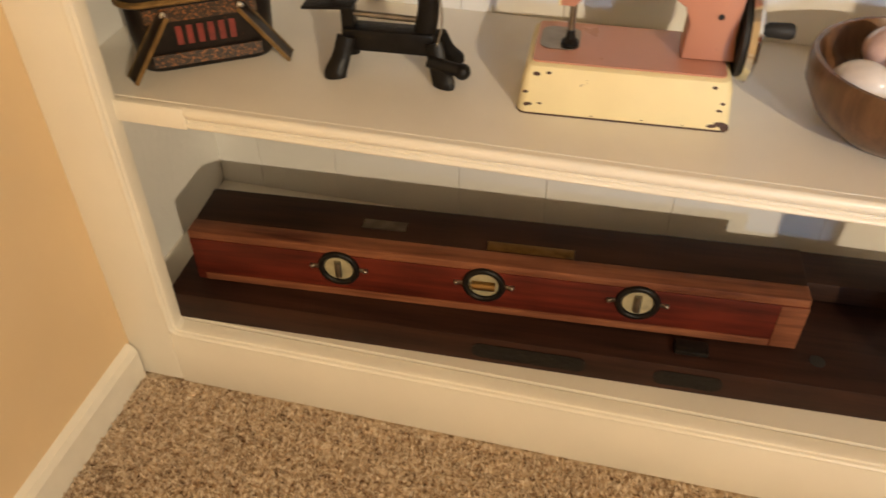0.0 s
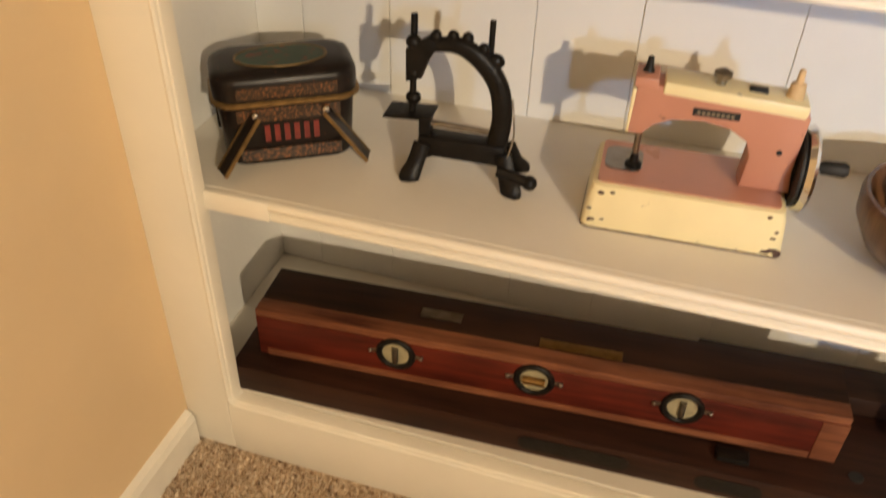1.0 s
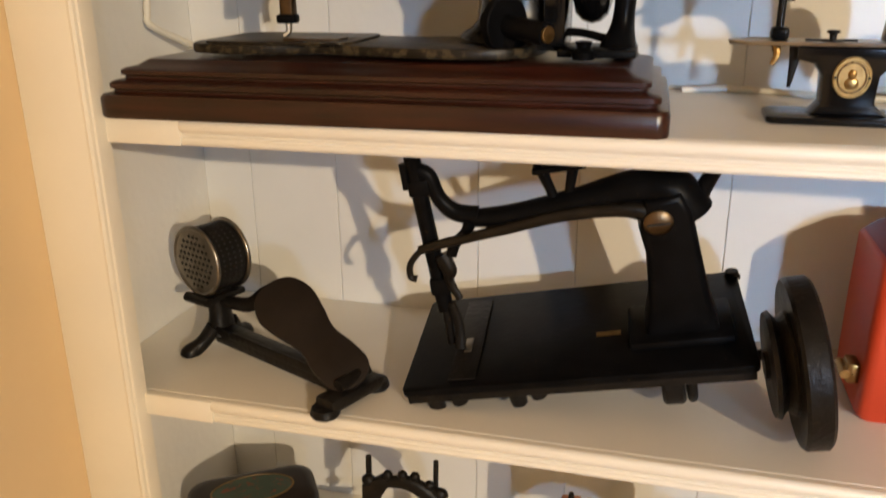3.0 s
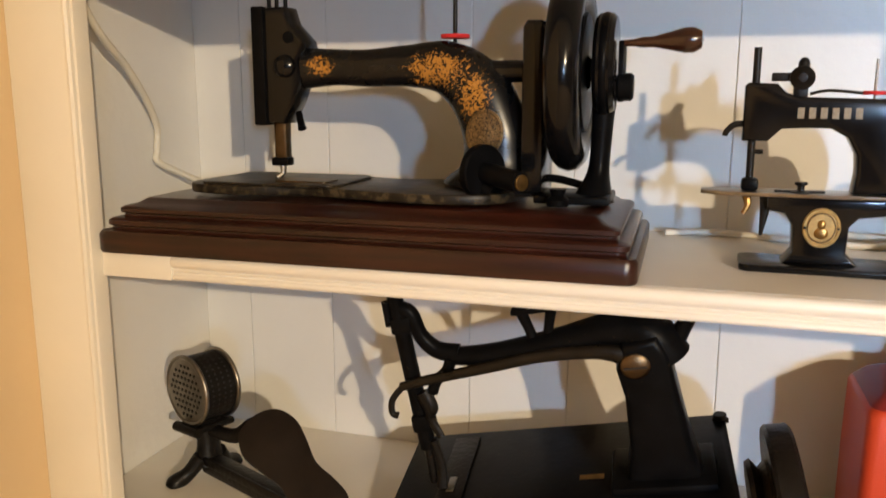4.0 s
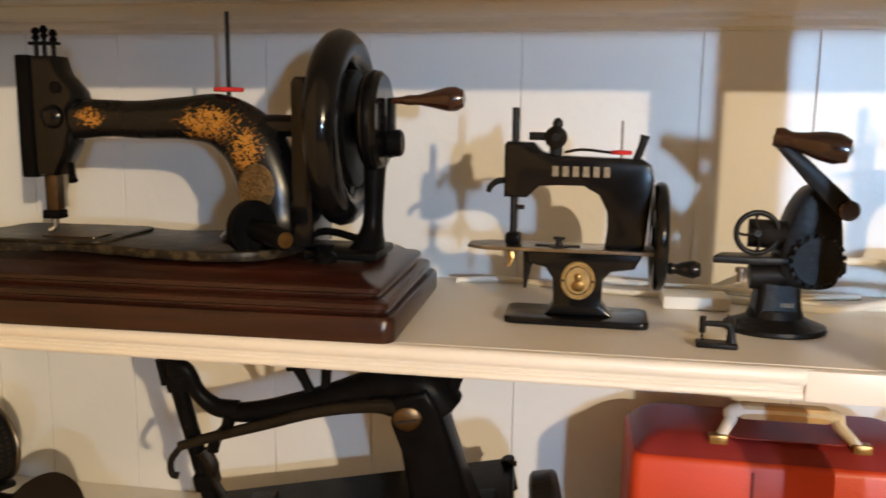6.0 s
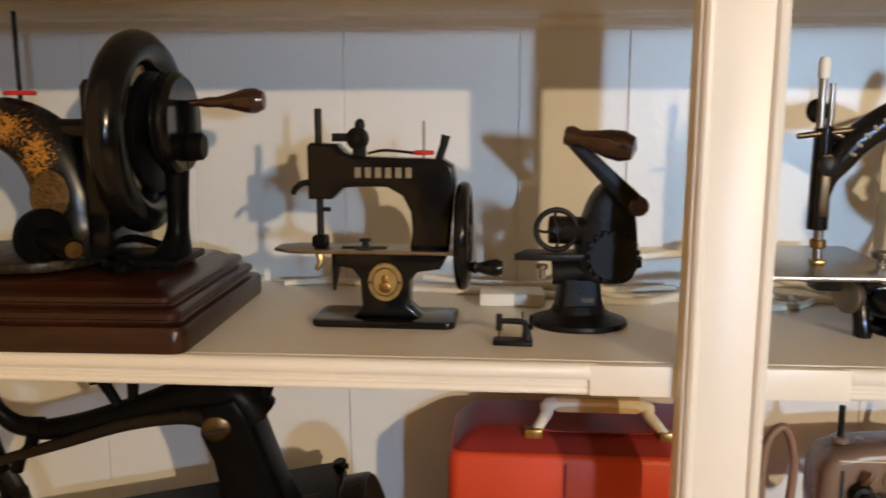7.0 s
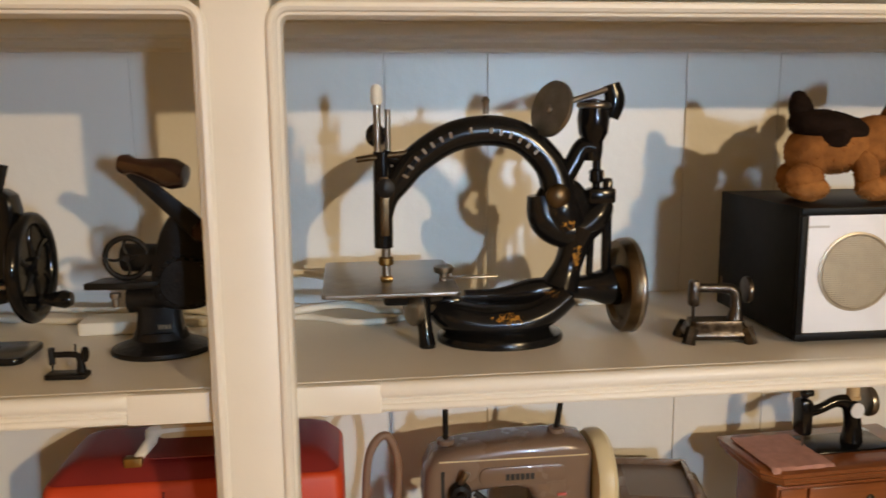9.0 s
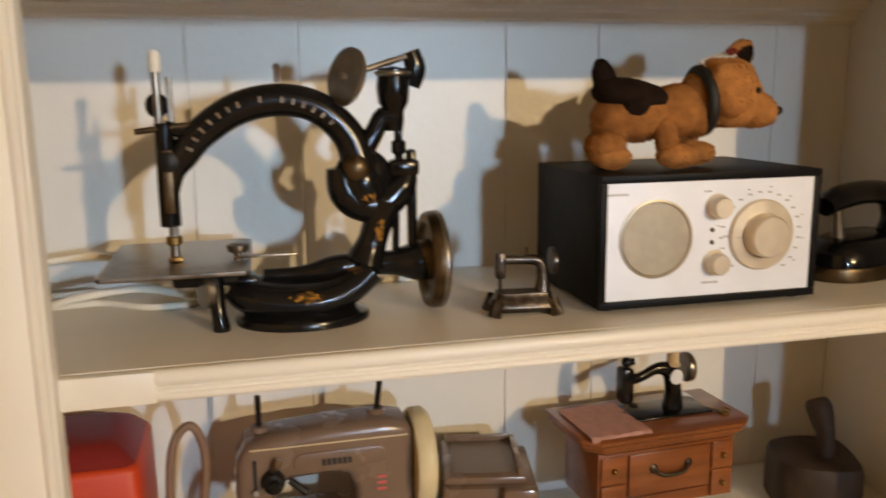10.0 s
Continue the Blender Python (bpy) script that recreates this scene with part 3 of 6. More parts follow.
    pin = part("spool_pin", rod((0.066, 0.004, 0.200), (0.066, 0.004, 0.281), 0.0022), M_IRON, t)
    part("felt", disc((0.066, 0.004, 0.2065), 0.0145, 0.004, "z"), M_RED, pin, "red felt spool washer")
    part("badge", lathe([(0.0195, 0), (0.0195, 0.0016), (0.0175, 0.0022), (0.0165, 0.0012), (0.012, 0.0016), (0.006, 0.0026), (0, 0.0028)], (0.105, -0.0285, 0.113), Matrix.Rotation(radians(8), 4, "Y") @ AXIS["-y"], stretch=(0.95, 1.18)), M_BADGE, t, "oval brass maker's badge with plain relief")
    guard = part("gear_guard", prism([(0.150, 0.057), (0.150, 0.212), (0.154, 0.218), (0.167, 0.218), (0.171, 0.212), (0.171, 0.057)], -0.034, 0.034, 0.004), M_ENAMEL, t)
    part("shaft", rod((0.10, 0, 0.172), (0.235, 0, 0.172), 0.011), M_ENAMEL, t)
    spoked_wheel(t, "handwheel", (0.193, 0, 0.170), 0.094, 0.0165, M_ENAMEL, 5)
    part("gear_web", disc((0.204, 0, 0.170), 0.056, 0.008, "x"), M_DARKENAMEL, t)
    drive = part("drive_gear", disc((0.225, -0.002, 0.178), 0.047, 0.019, "x", 0.2), M_ENAMEL, t)
    part("gear_ring", ring((0.225, -0.002, 0.178), 0.042, 0.006, "x"), M_DARKENAMEL, drive)
    part("bracket", tube([(0.224, 0, 0.150, 0.012), (0.223, 0, 0.110, 0.010), (0.221, 0, 0.075, 0.011), (0.218, -0.005, 0.050, 0.020)], 1.2, 12), M_DARKENAMEL, t)
    part("bracket_foot", box(0.165, 0.236, -0.045, 0.03, 0.0485, 0.056, 0.002), M_DARKENAMEL, t)
    part("wing_nut", lathe([(0.010, 0), (0.011, 0.006), (0.006, 0.010), (0.008, 0.016), (0, 0.017)], (0.190, -0.055, 0.0485), seg=16), M_DARKENAMEL, t)
    crank = part("crank", box(0.236, 0.243, -0.006, 0.008, 0.143, 0.200, 0.002), M_DARKENAMEL, t)
    part("crank_hub", disc((0.243, 0, 0.157), 0.013, 0.016, "x"), M_DARKENAMEL, crank)
    part("handle", lathe([(0.003, 0.0), (0.0035, 0.010), (0.005, 0.016), (0.0048, 0.026), (0.008, 0.040), (0.0115, 0.054), (0.0115, 0.062), (0.008, 0.069), (0, 0.071)], (0.241, -0.004, 0.197), Matrix.Rotation(radians(-2), 4, "Y") @ AXIS["x"], 24), M_PEAR, crank, "turned dark wooden crank handle")
    w = part("bobbin_winder", disc((0.118, -0.052, 0.078), 0.026, 0.010, Matrix.Rotation(radians(-35), 4, "Z") @ AXIS["x"]), M_DARKENAMEL, t)
    part("winder_shaft", rod((0.10, -0.040, 0.080), (0.160, -0.082, 0.072), 0.010), M_DARKENAMEL, w)
    part("winder_tip", disc((0.161, -0.0826, 0.0719), 0.0075, 0.003, Matrix.Rotation(radians(-35), 4, "Z") @ AXIS["x"]), M_BRASS, w)
    part("winder_arm", tube([(0.10, -0.03, 0.085, 0.010), (0.115, -0.045, 0.066, 0.012), (0.13, -0.05, 0.057, 0.014)]), M_DARKENAMEL, w)
    part("rear_link", tube([(0.15, 0.02, 0.066, 0.004), (0.18, 0.01, 0.067, 0.004), (0.215, 0.0, 0.060, 0.004)], seg=8), M_DARKENAMEL, t)
    for ob in t.children:
        kind = ob.name.split(".")[0]
        if kind != "base":
            ob.location.z += 0.008
        if kind in ("head", "presser_bar", "needle_clamp", "presser_foot"):
            ob.location.x += 0.006
        if kind in ("arm", "spool_pin", "badge", "slide_plate"):
            ob.location.x += 0.009


def toy_machine():
    t = thing("toy_sewing_machine", "small glossy black metal toy sewing machine with gold medallion", "sewing machine", 0.219, 0.783, S3, -1)
    part("base", prism(rounded_rect(-0.067, 0.067, -0.031, 0.031, 0.009), 0, 0.007, 0.002, plane="xy"), M_ENAMEL, t)
    part("pedestal", prism([(-0.046, 0.068), (-0.046, 0.055), (-0.030, 0.052), (-0.023, 0.042), (-0.0215, 0.018), (-0.030, 0.007), (0.034, 0.007), (0.023, 0.018), (0.024, 0.042), (0.031, 0.050), (0.052, 0.053), (0.060, 0.068)], -0.015, 0.015, 0.003), M_ENAMEL, t)
    part("bed_plate", prism([(-0.104, -0.012), (-0.086, -0.024), (0.070, -0.024), (0.070, 0.020), (-0.086, 0.020), (-0.104, 0.008)], 0.068, 0.0715, 0.0008, plane="xy"), M_STEEL, t, "polished steel bed plate")
    body = part("body", prism([(-0.071, 0.117), (-0.071, 0.166), (-0.068, 0.169), (-0.044, 0.168), (-0.036, 0.160), (-0.025, 0.1565), (0.055, 0.1545), (0.063, 0.149), (0.066, 0.135), (0.060, 0.0715), (0.024, 0.0715), (0.026, 0.090), (0.025, 0.106), (0.017, 0.121), (0.003, 0.129), (-0.020, 0.129), (-0.038, 0.128), (-0.044, 0.122), (-0.049, 0.117)], -0.013, 0.013, 0.0032, 3), M_ENAMEL, t, "glossy black arm and pillar")
    word_bars(body, -0.026, 0.030, -0.0133, 0.1375, 0.1470, 6, M_LETTER, "worn gilt lettering shown as plain bars", 0.42)
    part("needle_bar", rod((-0.062, -0.002, 0.082), (-0.062, -0.002, 0.200), 0.0034), M_IRON, t)
    part("presser_foot", box(-0.069, -0.054, -0.012, 0.004, 0.0716, 0.083, 0.003), M_DARKENAMEL, t)
    part("thumb_screw", rod((-0.062, -0.002, 0.107), (-0.052, -0.004, 0.107), 0.0022), M_IRON, t)
    ten = part("tension_dial", lathe([(0.009, 0), (0.0105, 0.002), (0.0105, 0.006), (0.006, 0.008), (0.004, 0.011), (0, 0.0115)], (-0.024, -0.004, 0.173), "-y"), M_IRON, t)
    part("tension_arm", box(-0.049, -0.028, -0.006, 0.002, 0.170, 0.1775, 0.001), M_IRON, ten)
    part("tension_knob", ball((-0.023, -0.002, 0.185), (0.005, 0.005, 0.006), 12), M_IRON, ten)
    part("tension_post", box(-0.030, -0.018, -0.004, 0.004, 0.1555, 0.168, 0.001), M_IRON, ten)
    pin = part("spool_pin", rod((0.036, 0, 0.155), (0.036, 0, 0.189), 0.0012), M_STEEL, t)
    part("felt", disc((0.036, 0, 0.160), 0.0095, 0.0035, "z"), M_RED, pin, "red felt spool washer")
    part("winder_lever", tube([(0.050, 0, 0.154, 0.004), (0.054, -0.001, 0.166, 0.0038), (0.0565, -0.001, 0.176, 0.0045)], 0.6, 10), M_IRON, t)
    part("thread_spring", tube([(-0.016, 0, 0.159, 0.0015), (0.0, 0, 0.162, 0.0015), (0.028, 0, 0.1595, 0.0015)], seg=6), M_IRON, t)
    part("thread_hook", tube([(-0.071, -0.004, 0.132, 0.003), (-0.078, -0.006, 0.131, 0.003), (-0.084, -0.007, 0.126, 0.0028), (-0.086, -0.007, 0.121, 0.0025)], 1, 8), M_IRON, t)
    part("cloth_guide", lathe([(0.010, 0), (0.010, 0.001), (0.003, 0.0015), (0.003, 0.006), (0.006, 0.0075), (0.005, 0.0095), (0, 0.010)], (-0.018, -0.010, 0.0715), seg=16), M_IRON, t)
    part("guide_strip", box(-0.040, 0.002, -0.012, -0.006, 0.0716, 0.0732), M_IRON, t)
    med = part("medallion", lathe([(0.0168, 0), (0.0168, 0.0015), (0.0158, 0.0026), (0.0145, 0.0026), (0.0138, 0.0012), (0, 0.0013)], (0.001, -0.015, 0.041), "-y", stretch=(0.95, 1.08)), M_GOLD, t, "gilt oval medallion with plain relief")
    part("medallion_ring", ring((0, 0, 0), 0.0122, 0.0007, Matrix.Translation((0.001, -0.0165, 0.041)) @ AXIS["-y"] @ Matrix.Diagonal((0.95, 1.08, 1, 1))), M_BADGE, med)
    part("relief", merged(ball((0.001, -0.0165, 0.044), (0.0035, 0.0016, 0.0042), 12), ball((0.001, -0.0163, 0.036), (0.0060, 0.0014, 0.0052), 12)), M_BRASS, med)
    for s in (-1, 1):
        part("rivet", ball((0.001 + s * 0.0138, -0.0178, 0.041), 0.0013, 8), M_DARK, med)
    part("shuttle_hook", tube([(-0.064, -0.004, 0.068, 0.004), (-0.062, -0.006, 0.058, 0.003), (-0.066, -0.008, 0.050, 0.002)], seg=8), M_BRASS, t)
    part("looper", tube([(-0.046, -0.004, 0.066, 0.006), (-0.047, -0.006, 0.052, 0.004), (-0.049, -0.006, 0.030, 0.0015)], 0.7, 8), M_IRON, t)
    w = spoked_wheel(t, "handwheel", (0.073, 0, 0.083), 0.051, 0.0065, M_ENAMEL, 6)
    part("wheel_web", disc((0.072, 0, 0.083), 0.040, 0.004, "x"), M_ENAMEL, w)
    part("crank_knob", lathe([(0.0035, 0), (0.0035, 0.006), (0.006, 0.010), (0.0045, 0.014), (0.007, 0.022), (0.0085, 0.030), (0.006, 0.036), (0, 0.037)], (0.074, -0.014, 0.056), "x", 20), M_ENAMEL, w)


def tiny_machine(x, y, rz):
    t = thing("miniature_sewing_machine", "thumb-sized black metal miniature sewing machine", "miniature", x, y, S3, rz)
    part("base", prism(rounded_rect(-0.017, 0.017, -0.008, 0.008, 0.002), 0, 0.0045, 0.001, plane="xy"), M_IRON, t)
    part("body", merged(tube([(0.012, 0, 0.0045, 0.0045), (0.011, 0, 0.016, 0.003), (0.007, 0, 0.020, 0.0028), (-0.010, 0, 0.020, 0.0025)], 0.8, 8, 3), rod((-0.012, 0, 0.012), (-0.012, 0, 0.026), 0.0028, seg=8), rod((-0.012, 0, 0.005), (-0.012, 0, 0.012), 0.001, seg=6)), M_IRON, t)
    part("handwheel", disc((0.0155, 0, 0.020), 0.0065, 0.003, "x", seg=16), M_IRON, t)
    part("spool_pin", rod((0.008, 0, 0.020), (0.008, 0, 0.029), 0.0008, seg=6), M_IRON, t)


def crank_tool():
    t = thing("hand_crank_pinking_machine", "black cast-iron bench machine with a wooden crank handle", "sewing tool", 0.400, 0.786, S3, 4)
    part("foot", lathe([(0.045, 0), (0.046, 0.002), (0.045, 0.005), (0.034, 0.009), (0.026, 0.013), (0.023, 0.020)], seg=40, stretch=(1, 0.85)), M_IRON, t)
    part("column", tiers(lambda i: rounded_rect(-0.022 + i, 0.022 - i, -0.016 + i * 0.6, 0.016 - i * 0.6, 0.006, 3), [(0, 0.012), (0.003, 0.035), (0.004, 0.058)]), M_IRON, t)
    word_bars(t, 0.000, 0.012, -0.0158, 0.024, 0.028, 4, M_LETTER, "small cast lettering shown as plain bars")
    body = part("housing", prism(closed_line([(0.004, 0.045), (-0.004, 0.070), (0.006, 0.112), (0.020, 0.132), (0.034, 0.130), (0.047, 0.106), (0.050, 0.060), (0.040, 0.042)], 4), -0.018, 0.016, 0.004), M_IRON, t)
    part("base_lug", prism([(0.030, 0.052), (0.055, 0.056), (0.055, 0.066), (0.030, 0.068)], -0.015, 0.012, 0.002), M_IRON, body)
    gear = part("gear", disc((0.026, -0.022, 0.068), 0.022, 0.007, "-y"), M_IRON, t)
    for k in range(18):
        a = 2 * math.pi * k / 18
        part("tooth", turned(box(-0.0018, 0.0018, -0.025, -0.0195, 0.0215, 0.0245), Matrix.Translation((0.026, 0, 0.068)) @ Matrix.Rotation(a, 4, "Y")), M_IRON, gear, smooth=0)
    crank = part("crank_arm", prism([(0.040, 0.106), (0.050, 0.108), (0.053, 0.117), (0.048, 0.124), (-0.014, 0.179), (-0.021, 0.178), (-0.021, 0.171)], -0.031, -0.025, 0.002), M_IRON, t)
    part("pivot", disc((0.045, -0.030, 0.115), 0.009, 0.014, "-y"), M_PEAR, crank)
    part("handle", lathe([(0.008, 0.0), (0.0095, 0.006), (0.007, 0.013), (0.0085, 0.022), (0.0125, 0.038), (0.0135, 0.050), (0.010, 0.060), (0, 0.063)], (-0.020, -0.028, 0.177), Matrix.Rotation(radians(11), 4, "Y") @ Matrix.Rotation(radians(-20), 4, "Z") @ AXIS["x"], 24), M_PEAR, crank, "turned reddish-brown wooden handle")
    w = spoked_wheel(t, "side_wheel", (-0.024, -0.012, 0.091), 0.021, 0.0026, M_IRON, 4, "-y")
    part("roller", rod((-0.028, 0.004, 0.089), (0.008, -0.006, 0.089), 0.013), M_IRON, t)
    part("lower_roller", rod((-0.026, -0.002, 0.050), (0.006, -0.006, 0.052), 0.012), M_IRON, t)
    part("work_table", prism([(-0.062, -0.014), (-0.02, -0.020), (0.004, -0.018), (0.004, 0.012), (-0.05, 0.010)], 0.063, 0.0695, 0.001, plane="xy"), M_IRON, t)
    part("adjusting_screw", lathe([(0.003, 0), (0.003, 0.008), (0.005, 0.009), (0.005, 0.013), (0, 0.013)], (-0.036, -0.012, 0.046), "z", 10), M_STEEL, t)


hand_crank_machine()
toy_machine()
tiny_machine(0.338, 0.712, -4)
crank_tool()


def cable(name, label, points, r, material=M_CABLE, seg=10):
    bm = tube([(*p, r) for p in points], seg=seg, steps=7)
    return tagged(part(name, bm, material), label=label, category="cable")


cable("power_cable", "white flex hanging down the side panel behind the machine base", [(-0.496, 0.673, 1.384), (-0.497, 0.694, 1.318), (-0.506, 0.735, 1.282), (-0.515, 0.778, 1.256), (-0.525, 0.824, 1.217), (-0.532, 0.850, 1.185), (-0.534, 0.850, 1.155), (-0.532, 0.850, 1.141), (-0.520, 0.892, 1.120), (-0.50, 0.935, 1.098), (-0.46, 0.948, 1.080), (-0.40, 0.950, 1.0725), (-0.2, 0.95, 1.0725), (0.05, 0.95, 1.0725)], 0.0042)
cable("extension_cord", "white flex lying along the back of the shelf", [(0.08, 0.93, 1.0715), (0.14, 0.938, 1.073), (0.22, 0.915, 1.0715), (0.30, 0.90, 1.0715), (0.36, 0.93, 1.0715), (0.44, 0.92, 1.0715), (0.52, 0.935, 1.0715)], 0.0034)
cable("extension_cord", "second white flex crossing the shelf behind the toy machine", [(0.24, 0.935, 1.079), (0.31, 0.915, 1.0785), (0.40, 0.905, 1.0785), (0.46, 0.88, 1.0715), (0.53, 0.88, 1.0715), (0.58, 0.85, 1.0715), (0.63, 0.86, 1.0715), (0.70, 0.92, 1.0715), (0.86, 0.90, 1.0715), (0.90, 0.945, 1.0715)], 0.0034)
cable("extension_cord", "white flex sagging in a loose loop behind the machines", [(0.33, 0.93, 1.0715), (0.39, 0.915, 1.080), (0.45, 0.905, 1.106), (0.52, 0.91, 1.114), (0.58, 0.90, 1.102), (0.65, 0.90, 1.082), (0.71, 0.92, 1.0715), (0.80, 0.93, 1.0715)], 0.0042)
cable("extension_cord", "flat white flex curving over the shelf behind the post", [(0.36, 0.895, 1.072), (0.42, 0.87, 1.072), (0.47, 0.845, 1.076), (0.52, 0.83, 1.090), (0.57, 0.845, 1.092), (0.61, 0.87, 1.078), (0.65, 0.885, 1.072), (0.70, 0.87, 1.072)], 0.004)
tagged(part("power_strip", box(0.305, 0.372, 0.845, 0.885, S3, S3 + 0.014, 0.003), M_CABLE), label="white plastic plug block lying on the shelf", category="power strip")


# ---- top shelf, second bay ----
def chain_stitch_machine():
    t = thing("chain_stitch_sewing_machine", "antique arched black sewing machine with gold transfers and steel cloth plate", "sewing machine", 0.722, 0.780, S3, 0)
    mat = decal_enamel("black_japan_with_gold", [((0.0, -0.034, 0.026), (0.022, 0.03, 0.008)), ((0.072, -0.014, 0.080), (0.007, 0.02, 0.020)), ((0.05, -0.012, 0.046), (0.015, 0.02, 0.006)), ((0.062, -0.01, 0.112), (0.012, 0.02, 0.008))], 0.14, 0.49, scale=190)
    part("base", lathe([(0.0615, 0), (0.062, 0.003), (0.060, 0.007), (0.052, 0.010), (0.047, 0.013)], seg=44, stretch=(1, 0.78)), mat, t, "oval black base flange")
    part("base_body", tube([(-0.066, 0, 0.036, 0.010), (-0.050, 0, 0.027, 0.017), (-0.018, 0, 0.020, 0.019), (0.018, 0, 0.021, 0.019), (0.044, 0, 0.030, 0.017), (0.064, 0, 0.045, 0.015)], 1.9, 20), mat, t)
    part("lower_arm", tube([(-0.035, 0, 0.043, 0.006), (0.0, 0, 0.043, 0.007), (0.030, 0, 0.046, 0.012), (0.055, 0, 0.048, 0.011), (0.085, 0, 0.048, 0.012), (0.105, 0, 0.048, 0.018), (0.118, 0, 0.048, 0.019)], 1, 20), mat, t)
    part("column", tube([(0.060, 0, 0.050, 0.020), (0.067, 0, 0.070, 0.014), (0.074, 0, 0.092, 0.015), (0.080, 0, 0.108, 0.018)], 1, 18), mat, t)
    part("elbow", tube([(0.040, 0, 0.140, 0.014), (0.044, 0, 0.118, 0.017), (0.060, 0, 0.105, 0.017), (0.080, 0, 0.106, 0.016), (0.096, 0, 0.120, 0.014), (0.102, 0, 0.132, 0.010)], 0.9, 16), mat, t)
    part("arm", tube([(-0.111, 0, 0.122, 0.008), (-0.107, 0, 0.140, 0.010), (-0.098, 0, 0.154, 0.0125), (-0.080, 0, 0.175, 0.0140), (-0.048, 0, 0.195, 0.0145), (-0.012, 0, 0.2015, 0.0145), (0.021, 0, 0.194, 0.0145), (0.046, 0, 0.171, 0.0150), (0.056, 0, 0.146, 0.017), (0.058, 0, 0.126, 0.021), (0.066, 0, 0.108, 0.019)], 0.95, 20), mat, t, "arched black arm with gold lettering band")
    bm = bmesh.new()
    for k in range(16):
        a = radians(152 - k * 7.0)
        if k in (7, 9):
            continue
        c = Vector((-0.022 + 0.0785 * math.cos(a), -0.0138, 0.124 + 0.0785 * math.sin(a)))
        join(bm, turned(box(-0.0013, 0.0013, -0.0003, 0.0006, -0.0028, 0.0028), Matrix.Translation(c) @ Matrix.Rotation(math.pi / 2 - a, 4, "Y")))
    part("lettering", bm, M_DULLGOLD, t, "dull gilt lettering along the arch shown as plain bars", smooth=0)
    part("elbow_boss", ball((0.060, 0, 0.126), (0.029, 0.0145, 0.031), 24), mat, t)
    part("elbow_screw", lathe([(0.0115, 0), (0.0115, 0.004), (0.008, 0.0075), (0, 0.009)], (0.052, -0.0145, 0.140), "-y"), M_BRONZE, t)
    part("top_stud", lathe([(0.003, 0), (0.003, 0.010), (0.004, 0.012), (0.002, 0.016), (0, 0.0165)], (-0.014, 0, 0.217), seg=10), M_STEEL, t)
    head = part("head", tube([(-0.112, 0, 0.093, 0.009), (-0.112, 0, 0.12, 0.009), (-0.112, 0, 0.155, 0.0085), (-0.112, 0, 0.183, 0.0085)], 1, 16, 2), M_ENAMEL, t)
    part("face_strip", box(-0.115, -0.107, -0.0105, -0.006, 0.105, 0.16, 0.001), M_BRONZE, head)
    part("head_screw", lathe([(0.009, 0), (0.009, 0.003), (0.004, 0.005), (0, 0.005)], (-0.110, -0.0088, 0.150), "-y", 18), M_IRON, head)
    part("head_link", tube([(-0.112, 0, 0.180, 0.006), (-0.100, 0, 0.176, 0.006), (-0.090, 0, 0.170, 0.006)], 1, 10), M_ENAMEL, head)
    part("guide_pin", rod((-0.136, -0.004, 0.176), (-0.085, -0.004, 0.182), 0.0028), M_BRONZE, t)
    part("needle_bar", rod((-0.116, 0, 0.175), (-0.116, 0, 0.240), 0.0036), M_STEEL, t)
    part("bar_cap", lathe([(0.004, 0), (0.0052, 0.002), (0.0052, 0.014), (0.0035, 0.018), (0, 0.019)], (-0.116, 0, 0.226), seg=14), M_CABLE, t, "pale glass tip of the needle bar")
    part("presser_rod", rod((-0.106, 0.004, 0.175), (-0.106, 0.004, 0.222), 0.0028), M_STEEL, t)
    part("tension_bob", ball((-0.117, 0.006, 0.198), (0.010, 0.006, 0.011), 14), M_ENAMEL, t)
    part("needle_shank", rod((-0.110, 0, 0.066), (-0.110, 0, 0.094), 0.0042), M_STEEL, t)
    part("needle_clamp", disc((-0.110, 0, 0.080), 0.007, 0.008, "z"), M_BRASS, t)
    part("presser_foot", box(-0.116, -0.104, -0.008, 0.006, 0.0608, 0.066, 0.002), M_BRASS, t)
    part("cloth_plate", prism([(-0.166, -0.058), (-0.050, -0.058), (-0.046, -0.054), (-0.042, 0.104), (-0.046, 0.108), (-0.166, 0.108), (-0.170, 0.104), (-0.170, -0.054)], 0.0565, 0.0605, 0.001, plane="xy"), M_STEEL, t, "dull rectangular steel cloth plate")
    g = part("hem_gauge", lathe([(0.008, 0), (0.0095, 0.003), (0.0095, 0.006), (0.006, 0.008), (0, 0.008)], (-0.056, -0.006, 0.068), seg=20), M_STEEL, t)
    part("gauge_stem", rod((-0.056, -0.006, 0.0605), (-0.056, -0.006, 0.069), 0.004), M_STEEL, g)
    part("gauge_arm", box(-0.060, -0.004, -0.012, -0.004, 0.0625, 0.0645, 0.0008), M_STEEL, g)
    part("looper_box", box(-0.114, -0.056, -0.014, 0.014, 0.038, 0.0565, 0.004), M_ENAMEL, t)
    part("clamp_wheel", disc((-0.086, -0.016, 0.036), 0.016, 0.007, Matrix.Rotation(radians(25), 4, "Z") @ AXIS["x"]), M_STEEL, t)
    part("clamp_leg", tube([(-0.078, -0.010, 0.045, 0.009), (-0.076, -0.020, 0.020, 0.007), (-0.074, -0.022, 0.004, 0.008), (-0.074, -0.022, 0.0, 0.008)], 1, 10), M_ENAMEL, t)
    part("plate_lug", box(-0.066, -0.040, -0.014, 0.014, 0.030, 0.045, 0.003), M_ENAMEL, t)
